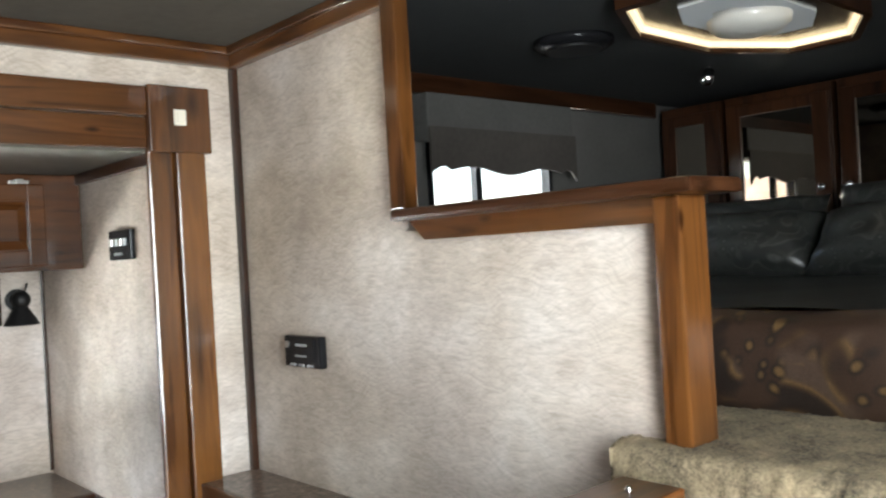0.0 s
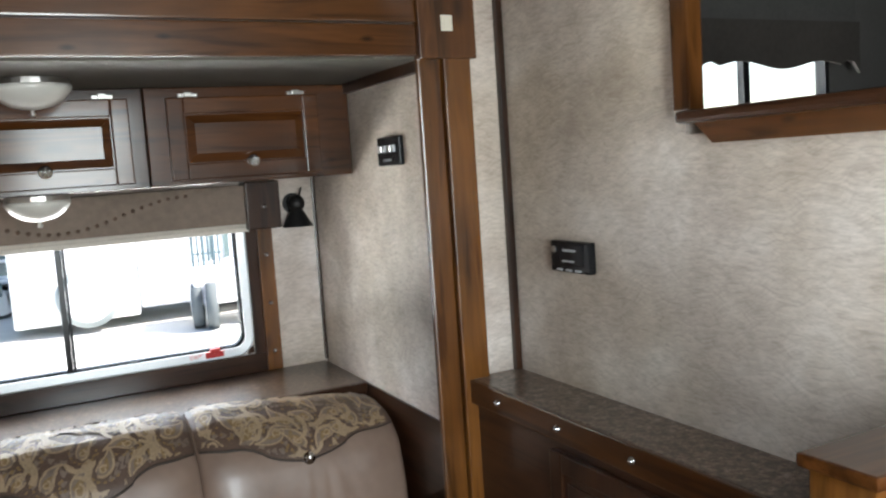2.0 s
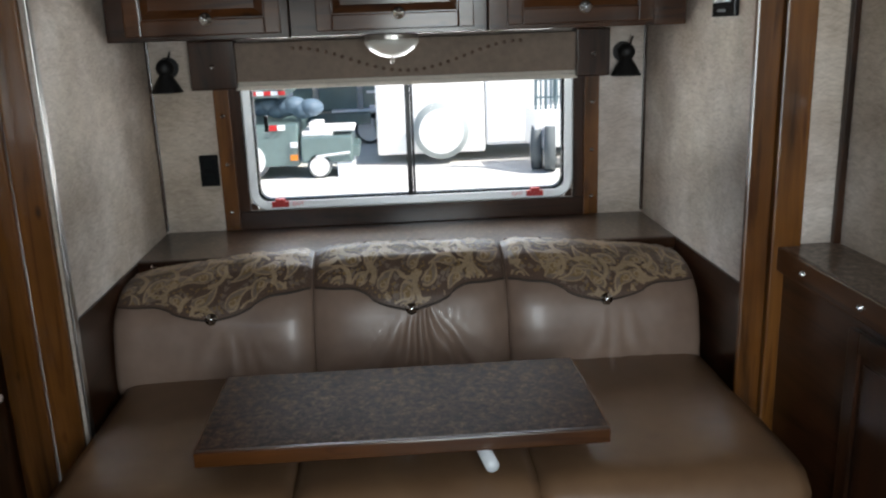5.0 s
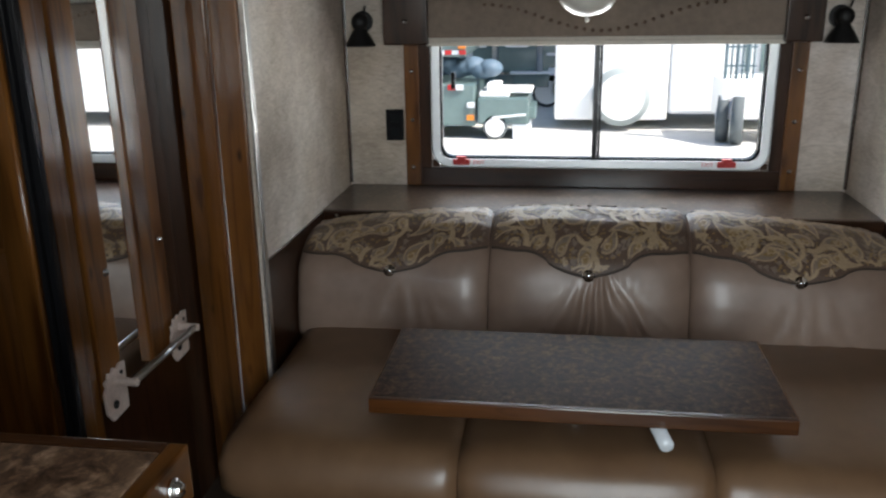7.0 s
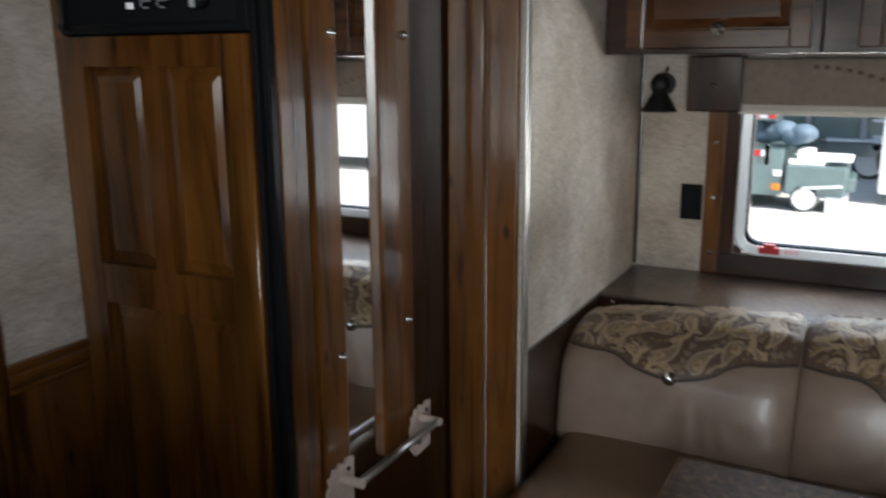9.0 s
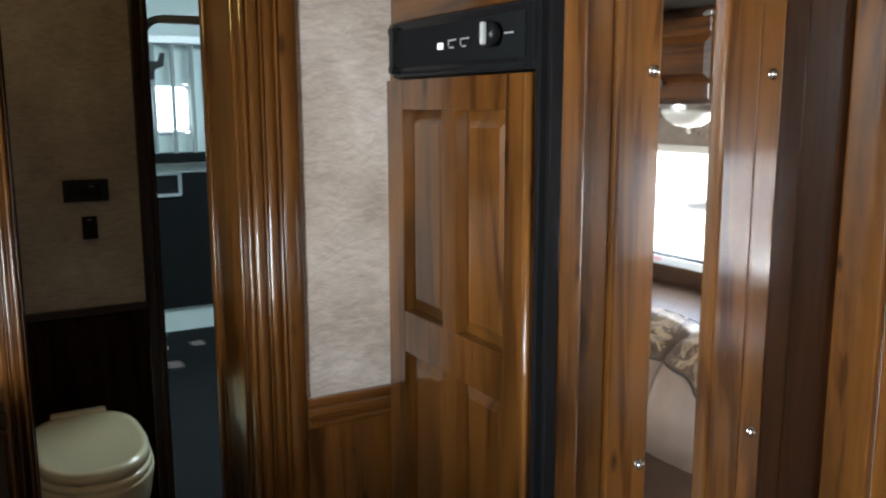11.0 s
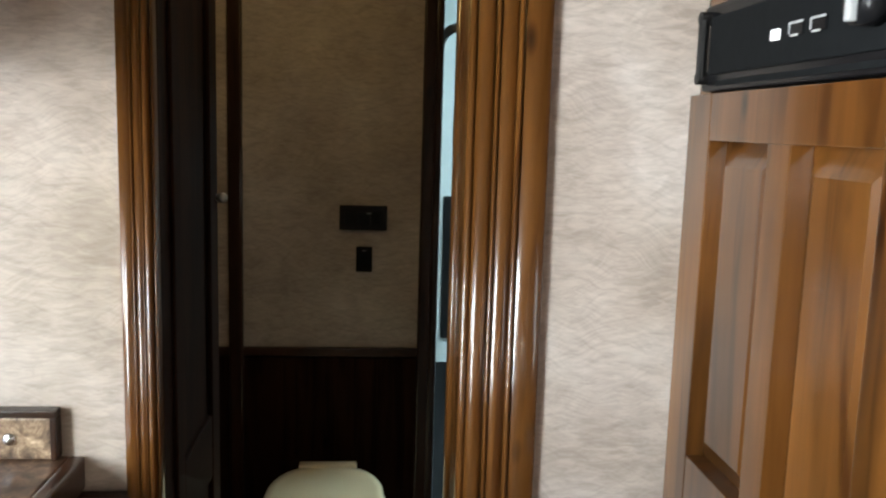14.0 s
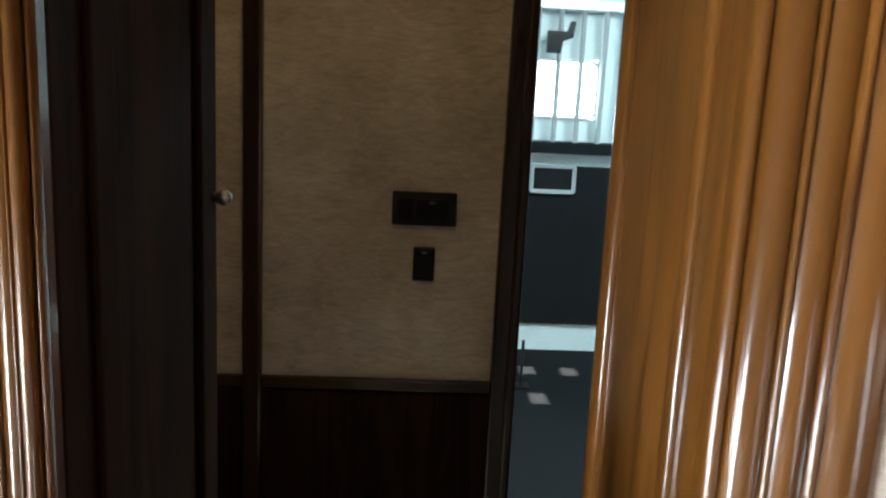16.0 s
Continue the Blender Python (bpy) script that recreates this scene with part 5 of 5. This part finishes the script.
for x in (-1.775, -2.115):
    bm = bmesh.new()
    outl = [(-0.044, -0.062), (0.028, -0.066), (0.048, -0.040), (0.050, 0.012), (0.040, 0.022), (0.044, 0.040), (0.030, 0.042), (0.026, 0.056), (0.012, 0.050), (0.002, 0.060), (-0.012, 0.050), (-0.026, 0.060), (-0.048, 0.056)]
    outline(bm, [(x + a, YM + 0.024, 0.575 + b_) for a, b_ in outl], (0, 0.006, 0))
    br = part("bracket", bm, RUSTIC, tbar, "scalloped pewter bracket")
    part("post", cyl(bmesh.new(), (x, YM + 0.055, 0.60), (0, 1, 0), 0.010, 0.06, 12), RUSTIC, br)
    part("screw", cyl(bmesh.new(), (x + 0.012, YM + 0.031, 0.545), (0, 1, 0), 0.010, 0.004, 12), IRON, br, "dark screw hole")
    part("screw", cyl(bmesh.new(), (x - 0.026, YM + 0.031, 0.612), (0, 1, 0), 0.005, 0.004, 10), IRON, br, "dark screw hole")
part("bar", cyl(bmesh.new(), (-1.945, YM + 0.075, 0.60), (1, 0, 0), 0.0095, 0.35, 16), STEEL, tbar, "", True)

fr = thing("refrigerator", (XF, -0.95, 0.35), "built-in refrigerator with an alder raised-panel door", "refrigerator")
part("body", box(XF - 0.029, XF - 0.004, YR + 0.042, -0.698, 0.42, 1.61), BLACK, fr)
FY0, FY1 = YR + 0.045, -0.680
part("edge_strip", boxes((XF - 0.004, XF + 0.022, FY1 + 0.003, FY1 + 0.014, 0.42, 1.61), (XF - 0.004, XF + 0.012, FY1 + 0.016, FY1 + 0.024, 0.42, 1.61), (XF - 0.004, XF + 0.017, FY1 + 0.026, FY1 + 0.034, 0.42, 1.61), r=0.002), BLACK, fr, "black edge strip")
door = part("door", box(XF - 0.003, XF + 0.010, FY0, FY1, 0.43, 1.502, r=0.002), WOOD_Z, fr, "alder-faced refrigerator door")
ST = ((FY0, -1.078), (-0.930, -0.884), (-0.738, FY1))
RAILS = ((0.43, 0.49), (0.985, 1.066), (1.448, 1.502))
for a, b_ in (ST[0], ST[2]):
    part("stile", box(XF + 0.010, XF + 0.034, a, b_, 0.43, 1.502, r=0.002), WOOD_Z, door)
for z0, z1 in RAILS:
    part("rail", box(XF + 0.010, XF + 0.0338, ST[0][1], ST[2][0], z0, z1, r=0.0012), WOOD_Z, door)
for (z0, z1) in ((RAILS[0][1], RAILS[1][0]), (RAILS[1][1], RAILS[2][0])):
    part("mullion", box(XF + 0.010, XF + 0.0338, *ST[1], z0, z1, r=0.0012), WOOD_Z, door)
part("edge_round", cyl(bmesh.new(), (XF + 0.029, FY1 - 0.002, 0.966), (0, 0, 1), 0.0065, 1.07, 12), WOOD_Z, door, "rounded glossy edge", True)
for (a, b_) in ((ST[0][1], ST[1][0]), (ST[1][1], ST[2][0])):
    for z0, z1 in ((0.49, 0.985), (1.066, 1.448)):
        bm = bmesh.new()
        va = [bm.verts.new((XF + 0.0105, y, z)) for y, z in ((a, z0), (b_, z0), (b_, z1), (a, z1))]
        i = 0.028
        vb = [bm.verts.new((XF + 0.024, y, z)) for y, z in ((a + i, z0 + i), (b_ - i, z0 + i), (b_ - i, z1 - i), (a + i, z1 - i))]
        bm.faces.new(vb)
        for k in range(4):
            bm.faces.new((va[k], va[(k + 1) % 4], vb[(k + 1) % 4], vb[k]))
        bmesh.ops.recalc_face_normals(bm, faces=bm.faces)
        part("panel", bm, WOOD_Z, door, "raised alder panel")
pn = part("control_panel", box(XF - 0.003, XF + 0.022, FY0, FY1, 1.506, 1.608, r=0.005), BLACK, fr, "black control panel")
part("bezel", box(XF + 0.022, XF + 0.026, FY0 + 0.03, FY1 - 0.02, 1.525, 1.592, r=0.003), BLACKMATT, pn)
part("lamp_key", box(XF + 0.026, XF + 0.029, -0.955, -0.938, 1.549, 1.560, r=0.002), glow("lit_key", (0.95, 0.97, 1.0), 0.12), pn, "lit white key")
for k in range(2):
    y = -0.918 + k * 0.040
    key = part("key", box(XF + 0.026, XF + 0.028, y, y + 0.026, 1.550, 1.562, r=0.001), BLACK, pn, "black key with a pale outline")
    part("key_outline", boxes((XF + 0.0282, XF + 0.0288, y, y + 0.026, 1.561, 1.563), (XF + 0.0282, XF + 0.0288, y, y + 0.002, 1.552, 1.561), (XF + 0.0282, XF + 0.0288, y + 0.004, y + 0.018, 1.549, 1.551)), PALE, key, "pale outline")
part("vent_slot", box(XF + 0.022, XF + 0.0235, FY0 + 0.05, FY1 - 0.03, 1.512, 1.518), BLACKMATT, pn, "dark slot")
dial = part("dial", cyl(bmesh.new(), (XF + 0.036, -0.775, 1.562), (1, 0, 0), 0.019, 0.022, 24), BLACK, pn, "temperature dial", True)
part("dial_grip", box(XF + 0.046, XF + 0.054, -0.779, -0.771, 1.546, 1.579, r=0.002), PALE, dial, "pale grip")
part("dial_mark", box(XF + 0.022, XF + 0.0268, -0.752, -0.728, 1.561, 1.563), PALE, pn, "pale dial mark")
for z in (1.522, 1.592):
    part("bolt", cyl(bmesh.new(), (XF + 0.028, FY0 + 0.016, z), (1, 0, 0), 0.008, 0.012, 10), IRON, pn, "small bolt")
part("pin", cyl(bmesh.new(), (XF + 0.030, FY0 + 0.018, 1.557), (0, 0, 1), 0.006, 0.075, 10), IRON, pn, "dark hinge pin")

# ---- galley ----
ga = thing("galley_cabinet", (-0.1, -0.6, 0), "dark alder galley cabinet under the worktop", "cabinet")
part("body", box(-0.745, XE - 0.002, YR + 0.032, -0.03, 0.0, 0.985, r=0.004), DARK_Z, ga)
for y0, y1 in ((-1.12, -0.60), (-0.58, -0.06)):
    part("door", box(-0.765, -0.745, y0, y1, 0.12, 0.93, r=0.006), DARK_Z, ga, "dark alder door")
wk = thing("worktop", (-0.1, -0.6, 0.985), "brown speckled laminate worktop with an alder edge", "worktop")
part("top", box(-0.806, XE - 0.002, YR + 0.002, -0.025, 0.986, 1.024, r=0.003), WORKTOP, wk)
part("aisle_edge", box(-0.826, -0.806, YR + 0.002, -0.025, 0.980, 1.024, r=0.004), DARK_Y, wk, "wooden edge")
screw((-0.828, -0.94, 1.002), (-1, 0, 0), wk, 0.008)
part("end_edge", box(-0.826, XE - 0.002, -0.025, -0.003, 0.960, 1.024, r=0.004), WOOD_X, wk, "alder end edge")
part("screw", ball(cyl(bmesh.new(), (-0.780, -0.001, 0.999), (0, 1, 0), 0.011, 0.006, 12), (-0.780, 0.003, 0.999), 0.009, segs=8), CHROME, wk, "chrome screw cover", True)
bs = part("backsplash", box(-0.790, XE - 0.002, YR + 0.002, YR + 0.018, 1.025, 1.080, r=0.003), PALE_GRANITE, wk, "speckled backsplash")
part("backsplash_edge", boxes((-0.798, XE - 0.002, YR + 0.002, YR + 0.022, 1.080, 1.090), (-0.798, -0.790, YR + 0.002, YR + 0.022, 1.025, 1.080), r=0.002), DARK_X, bs, "dark wooden edge")
part("screw", ball(bmesh.new(), (-0.74, YR + 0.019, 1.052), 0.009, (1, 0.5, 1), 10), CHROME, bs, "chrome screw cover", True)
sn = thing("sink", (-0.46, -0.90, 1.024), "oval dark bronze sink let into the worktop", "sink")
part("rim", lathe(bmesh.new(), (-0.50, -0.90, 1.024), [(0.26, 0.0), (0.26, 0.008), (0.235, 0.012), (0.22, 0.006), (0.2, 0.001)], 32, (1, 0.8)), IRON, sn, "", True)

# ---- bathroom ----
tl = thing("toilet", (-1.085, -1.98, 0), "bone-coloured trailer toilet with a closed lid", "toilet")
TX = -1.085


def egg(bm, z_and_scale, y_front=-1.74, y_back=-2.22, half=0.147, n=36):
    rings = []
    yc = (y_front + y_back) / 2
    hl = (y_front - y_back) / 2
    for z, s in z_and_scale:
        ring = []
        for k in range(n):
            a = 2 * math.pi * k / n
            cx, sy = math.cos(a), math.sin(a)
            w = half * s * (abs(cx) ** 0.85) * (1 if cx >= 0 else -1)
            p = 0.9 if sy > 0 else 0.45
            ring.append(bm.verts.new((TX + w * (1 - 0.12 * max(0, -sy)), yc + hl * s * (abs(sy) ** p) * (1 if sy >= 0 else -1), z)))
        rings.append(ring)
    for a, b_ in zip(rings, rings[1:]):
        for k in range(n):
            bm.faces.new((a[k], a[(k + 1) % n], b_[(k + 1) % n], b_[k]))
    bm.faces.new(list(reversed(rings[0])))
    bm.faces.new(rings[-1])
    bmesh.ops.recalc_face_normals(bm, faces=bm.faces)
    return bm


part("bowl", egg(bmesh.new(), [(0.0, 0.62), (0.08, 0.62), (0.22, 0.66), (0.36, 0.84), (0.46, 1.0), (0.522, 1.06), (0.530, 1.05)]), CREAM, tl, "", True)
part("seat", egg(bmesh.new(), [(0.531, 1.0), (0.534, 1.03), (0.546, 1.03), (0.550, 1.0)]), CREAM, tl, "", True)
part("lid", egg(bmesh.new(), [(0.552, 0.98), (0.555, 1.0), (0.572, 0.99), (0.580, 0.94), (0.579, 0.85), (0.575, 0.80)]), CREAM, tl, "", True)
part("hinge_bar", box(TX - 0.075, TX + 0.075, -2.222, -2.192, 0.552, 0.588, r=0.008), CREAM, tl)
part("pedestal_step", box(-1.29, -0.90, -2.34, -1.62, 0.0, 0.04, r=0.004), DARK_X, tl)

o1 = thing("switch_panel", (-1.165, YB2, 1.21), "wide black switch panel on the bathroom wall", "switch panel")
part("plate", box(-1.228, -1.102, YB2, YB2 + 0.012, 1.178, 1.244, r=0.003), BLACK, o1)
for k in range(3):
    part("rocker", box(-1.210 + k * 0.034, -1.184 + k * 0.034, YB2 + 0.012, YB2 + 0.017, 1.193, 1.229, r=0.003), BLACKMATT, o1)
part("legend", box(-1.186, -1.174, YB2 + 0.0165, YB2 + 0.018, 1.222, 1.226), GREY, o1)
o2 = thing("wall_outlet", (-1.168, YB2, 1.10), "small black outlet below the switch panel", "outlet")
part("plate", box(-1.190, -1.147, YB2, YB2 + 0.012, 1.066, 1.134, r=0.003), BLACK, o2)
part("socket", box(-1.182, -1.155, YB2 + 0.012, YB2 + 0.015, 1.085, 1.118, r=0.003), BLACKMATT, o2)
part("legend", box(-1.174, -1.163, YB2 + 0.0125, YB2 + 0.0135, 1.122, 1.126), GREY, o2)

hc = thing("galley_overhead_cabinet", (-0.1, -0.9, 1.5), "dark alder cabinet hung over the galley worktop", "cabinet")
part("body", box(-0.66, XE - 0.002, YR + 0.002, -0.75, 1.50, CEILING - 0.002, r=0.006), DARK_X, hc)
part("door", box(-0.62, 0.0, -0.75, -0.73, 1.53, 2.0, r=0.006), DARK_Z, hc)
# unseen dome and bulb, added to warm and brighten the bathroom
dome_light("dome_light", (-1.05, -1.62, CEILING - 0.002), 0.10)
lamp("bath_warm_fill", "POINT", pose(-1.05, -1.62, CEILING - 0.13), 0.24, (1.0, 0.70, 0.26), size=0.05)
bd = thing("door_1", (-0.90, -1.5, 0), "dark wooden bathroom door standing open inside", "door")
tagged(bd, kind="structure")
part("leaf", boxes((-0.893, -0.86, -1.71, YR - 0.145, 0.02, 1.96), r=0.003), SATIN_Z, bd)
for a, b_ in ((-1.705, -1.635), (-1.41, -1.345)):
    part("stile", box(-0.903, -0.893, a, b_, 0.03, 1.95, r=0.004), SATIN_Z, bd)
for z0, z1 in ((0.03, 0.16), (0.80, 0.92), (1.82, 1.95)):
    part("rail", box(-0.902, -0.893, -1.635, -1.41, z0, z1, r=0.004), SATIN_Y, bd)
part("door_knob", ball(cyl(bmesh.new(), (-0.908, -1.69, 1.315), (1, 0, 0), 0.006, 0.016, 12), (-0.914, -1.69, 1.315), 0.010), STEEL, bd, "nickel knob", True)

# ---- horse area ----
hw = thing("window_3", (-2.05, YH, 1.3), "rounded horse-area window behind vertical bars", "window")
tagged(hw, kind="structure")
def ring_y(bm, x0, x1, z0, z1, y0, y1, w, rad):
    rounded_ring(bm, x0, x1, z0, z1, y0, y1, w, rad)
    for v in bm.verts:
        v.co = Vector((v.co.y, v.co.x, v.co.z))
    bmesh.ops.recalc_face_normals(bm, faces=bm.faces)
    return bm


part("window_frame", ring_y(bmesh.new(), -2.14, -1.67, 1.29, 1.60, YH, YH + 0.03, 0.02, 0.06), ALU, hw)
# pane emits: the daylight behind it is put in as a glow
part("pane", box(-2.125, -1.685, YH - 0.03, YH - 0.025, 1.295, 1.595), glow("daylight_glow_pane", (0.85, 0.98, 1.0), 1.5), hw, "milky daylit acrylic pane")
gr = thing("window_grille", (-2.1, YH + 0.10, 1.16), "white barred drop-down window grille", "grille")
# bars coloured grey: their shade as silhouettes is in the paint
for k in range(9):
    part("bar", cyl(bmesh.new(), (-2.72 + k * 0.117, YH + 0.10, 1.50), (0, 0, 1), 0.014, 0.72, 10), POCKET, gr)
part("bottom_rail", box(-2.80, -1.74, YH + 0.001, YH + 0.12, 1.11, 1.17, r=0.005), BLACKMATT, gr)
part("top_rail", box(-2.80, -1.74, YH + 0.001, YH + 0.12, 1.84, 1.89, r=0.005), ALU, gr)
lt = solid("hook_latch", outline(bmesh.new(), [(-1.83, YH + 0.113, 1.62), (-1.90, YH + 0.113, 1.62), (-1.91, YH + 0.113, 1.68), (-1.96, YH + 0.113, 1.70), (-1.97, YH + 0.113, 1.78), (-1.945, YH + 0.113, 1.78),
                                             (-1.93, YH + 0.113, 1.73), (-1.83, YH + 0.113, 1.73)], (0, 0.03, 0)), BLACK, "black hook latch by the barred window", "latch")
solid("kick_mat", box(-3.4, -1.62, YH + 0.002, YH + 0.03, 0.16, 1.04, r=0.004), BLACKMATT, "black rubber kick mat on the horse-area wall", "wall mat")
mb = thing("mesh_pocket", (-1.93, YH + 0.03, 0.9), "small white-framed wall pocket on the kick mat", "wall pocket")
part("frame", ring_y(bmesh.new(), -2.05, -1.80, 0.89, 1.05, YH + 0.03, YH + 0.06, 0.022, 0.02), POCKET, mb)
part("inset", box(-2.03, -1.82, YH + 0.032, YH + 0.036, 0.91, 1.03), BLACK, mb)
bs2 = thing("broom_hook", (-1.72, -4.55, 0.0), "thin black floor hook standing on the rubber", "hook")
part("rod", cyl(bmesh.new(), (-1.74, -4.6, 0.12), (0, 0, 1), 0.008, 0.24, 8), IRON, bs2)
part("foot", box(-1.78, -1.70, -4.64, -4.56, 0.0, 0.012), IRON, bs2)

# ---- outdoors ----
setting("ground", boxes((-160, 60, -120, 120, -0.75, -0.65)), CONCRETE, "pale sunlit concrete yard", "ground")


def wheel(parent, centre, r, w, rubber=TYRE):
    x, y, z = centre
    t = part("wheel", cyl(bmesh.new(), centre, (1, 0, 0), r, w, 28), rubber, parent, "tyre paled by haze", True)
    part("rim", cyl(bmesh.new(), (x + w / 2, y, z), (1, 0, 0), r * 0.8, 0.03, 24), VAN, t, "pale rim")
    return t


tr = thing("white_trailer", (-13.5, 5.5, -0.65), "long white livestock trailer parked in the sun", "trailer")
part("body", boxes((-16.0, -13.6, 0.2, 1.95, -0.50, 2.6), (-16.0, -13.6, 1.96, 12.0, -0.40, 2.6), r=0.05), VAN, tr)
wheel(tr, (-13.48, 1.22, -0.12), 0.44, 0.2, PALE_TYRE)
for k in range(4):
    part("slat_window", box(-13.59, -13.56, 3.05 + k * 0.22, 3.13 + k * 0.22, 0.25, 1.25), TRUCK, tr, "dark slatted opening")
TARP = plain("blue_grey_tarp", (0.10, 0.15, 0.20), 0.6, grain=0.2, scale=6)
BLUEBAR = plain("blue_grey_steel", (0.10, 0.15, 0.17), 0.5)
tk = thing("dark_truck", (-13.5, -2.6, -0.65), "dark green flatbed truck with red and white reflectors", "truck")
part("bed", boxes((-14.6, -12.66, -4.4, -1.10, 0.56, 0.86), (-14.6, -12.9, -4.4, -1.25, 0.86, 1.9), r=0.02), TRUCK, tk, "dark flatbed")
part("body", box(-14.4, -12.64, -4.4, -0.96, -0.46, 0.17, r=0.03), TRUCK, tk)
for k in range(6):
    part("reflector", box(-12.66, -12.63, -1.72 + k * 0.105, -1.62 + k * 0.105, 0.595, 0.655), RED if k % 2 else ALU, tk, "red and white reflector")
for y, z, m in ((-1.31, 0.12, RED), (-1.19, 0.12, ALU), (-1.02, -0.14, ALU), (-1.03, -0.33, AMBER), (-1.15, 0.72, AMBER), (-1.15, 0.80, AMBER)):
    part("marker", box(-12.66, -12.60, y - 0.055, y + 0.055, z - 0.04, z + 0.04, r=0.005), m, tk, "marker lamp")
for y in (-1.7, -3.4):
    wheel(tk, (-12.75, y, -0.35), 0.30, 0.2)
bm = bmesh.new()
for k in range(7):
    ball(bm, (-13.4 + 0.05 * k, -1.55 + k * 0.13, 0.36 + 0.04 * math.sin(k * 2.1)), 0.19, (1.2, 1, 0.72), 12)
part("tarp", bm, TARP, tk, "blue-grey tarpaulin bundle", True)
fl = thing("gooseneck_trailer", (-13.0, -0.55, -0.65), "dark low flatbed trailer with white sheets on its deck", "trailer")
part("deck", boxes((-13.6, -12.60, -0.92, -0.16, -0.42, -0.03), (-13.5, -12.7, -0.24, -0.06, -0.36, -0.18), r=0.03), TRUCK, fl)
part("load", boxes((-13.5, -12.66, -0.90, -0.45, -0.03, 0.04), (-13.4, -12.75, -0.62, -0.12, 0.02, 0.08), (-13.3, -12.8, -0.80, -0.60, 0.04, 0.16), r=0.02), VAN, fl, "white sheets")
part("rail", cyl(bmesh.new(), (-12.58, -0.45, -0.30), (0, 1, 0.1), 0.02, 0.5, 8), ALU, fl)
wheel(fl, (-12.68, -0.66, -0.47), 0.18, 0.16)
part("skid", box(-13.4, -12.62, -0.40, -0.15, -0.65, -0.42, r=0.02), ALU, fl)
ft = thing("semi_truck", (-17.0, -0.4, -0.65), "dark semi truck with bright pipes parked further off", "truck")
part("body", boxes((-18.5, -16.3, -2.6, 0.20, 0.0, 2.4), (-18.4, -16.5, 0.20, 0.45, 0.05, 2.0), r=0.04), TRUCK, ft)
part("tool_box", box(-16.3, -16.0, -0.62, 0.06, -0.24, -0.01, r=0.02), TRUCK, ft, "dark tool box")
part("step_plate", box(-16.3, -15.96, -0.66, 0.16, 0.0, 0.035, r=0.005), ALU, ft, "bright step plate")
part("frame", box(-18.2, -16.4, -2.4, 0.4, -0.35, -0.05, r=0.02), TRUCK, ft)
for y in (-0.12, -0.95, -1.7):
    part("pipe", cyl(bmesh.new(), (-16.15, y, 0.75), (0, 0, 1), 0.055, 1.5, 12), STEEL, ft, "bright upright pipe", True)
for y, z, w, h in ((-0.55, 0.50, 0.42, 0.06), (0.10, 0.34, 0.20, 0.05), (0.12, 0.02, 0.16, 0.14), (-1.25, 0.52, 0.25, 0.10), (-0.25, 0.62, 0.15, 0.05), (-1.45, 0.30, 0.12, 0.2), (0.30, -0.05, 0.08, 0.2)):
    part("fitting", box(-16.34, -16.24, y - w / 2, y + w / 2, z - h / 2, z + h / 2, r=0.01), ALU, ft, "pale truck fitting")
for y, r in ((0.02, 0.28), (0.40, 0.36), (-1.6, 0.36)):
    wheel(ft, (-16.42, y, -0.65 + r), r, 0.22)
ut = thing("utility_trailer", (-12.8, 3.5, -0.65), "white utility trailer with a blue-grey steel rack", "trailer")
part("body", box(-13.3, -12.45, 2.55, 4.8, -0.32, 0.24, r=0.03), VAN, ut)
for k in range(6):
    part("rack_bar", cyl(bmesh.new(), (-12.6, 2.60 + k * 0.075, 0.77), (0, 0, 1), 0.016 if k % 2 else 0.024, 1.06, 8), BLUEBAR, ut)
for z in (0.42, 0.68, 1.0):
    part("rack_rail", cyl(bmesh.new(), (-12.6, 2.80, z), (0, 1, 0), 0.014, 0.42, 8), BLUEBAR, ut)
for x, y in ((-12.40, 2.78), (-12.62, 2.62)):
    t = part("wheel", cyl(bmesh.new(), (x, y, -0.32), (0.25, 1, 0), 0.33, 0.15, 28), TYRE, ut, "tyre paled by haze", True)
    part("rim", cyl(bmesh.new(), (x - 0.02, y - 0.075, -0.32), (0.25, 1, 0), 0.2, 0.03, 20), VAN, t, "pale rim")
wheel(ut, (-12.40, 3.70, -0.32), 0.33, 0.18)
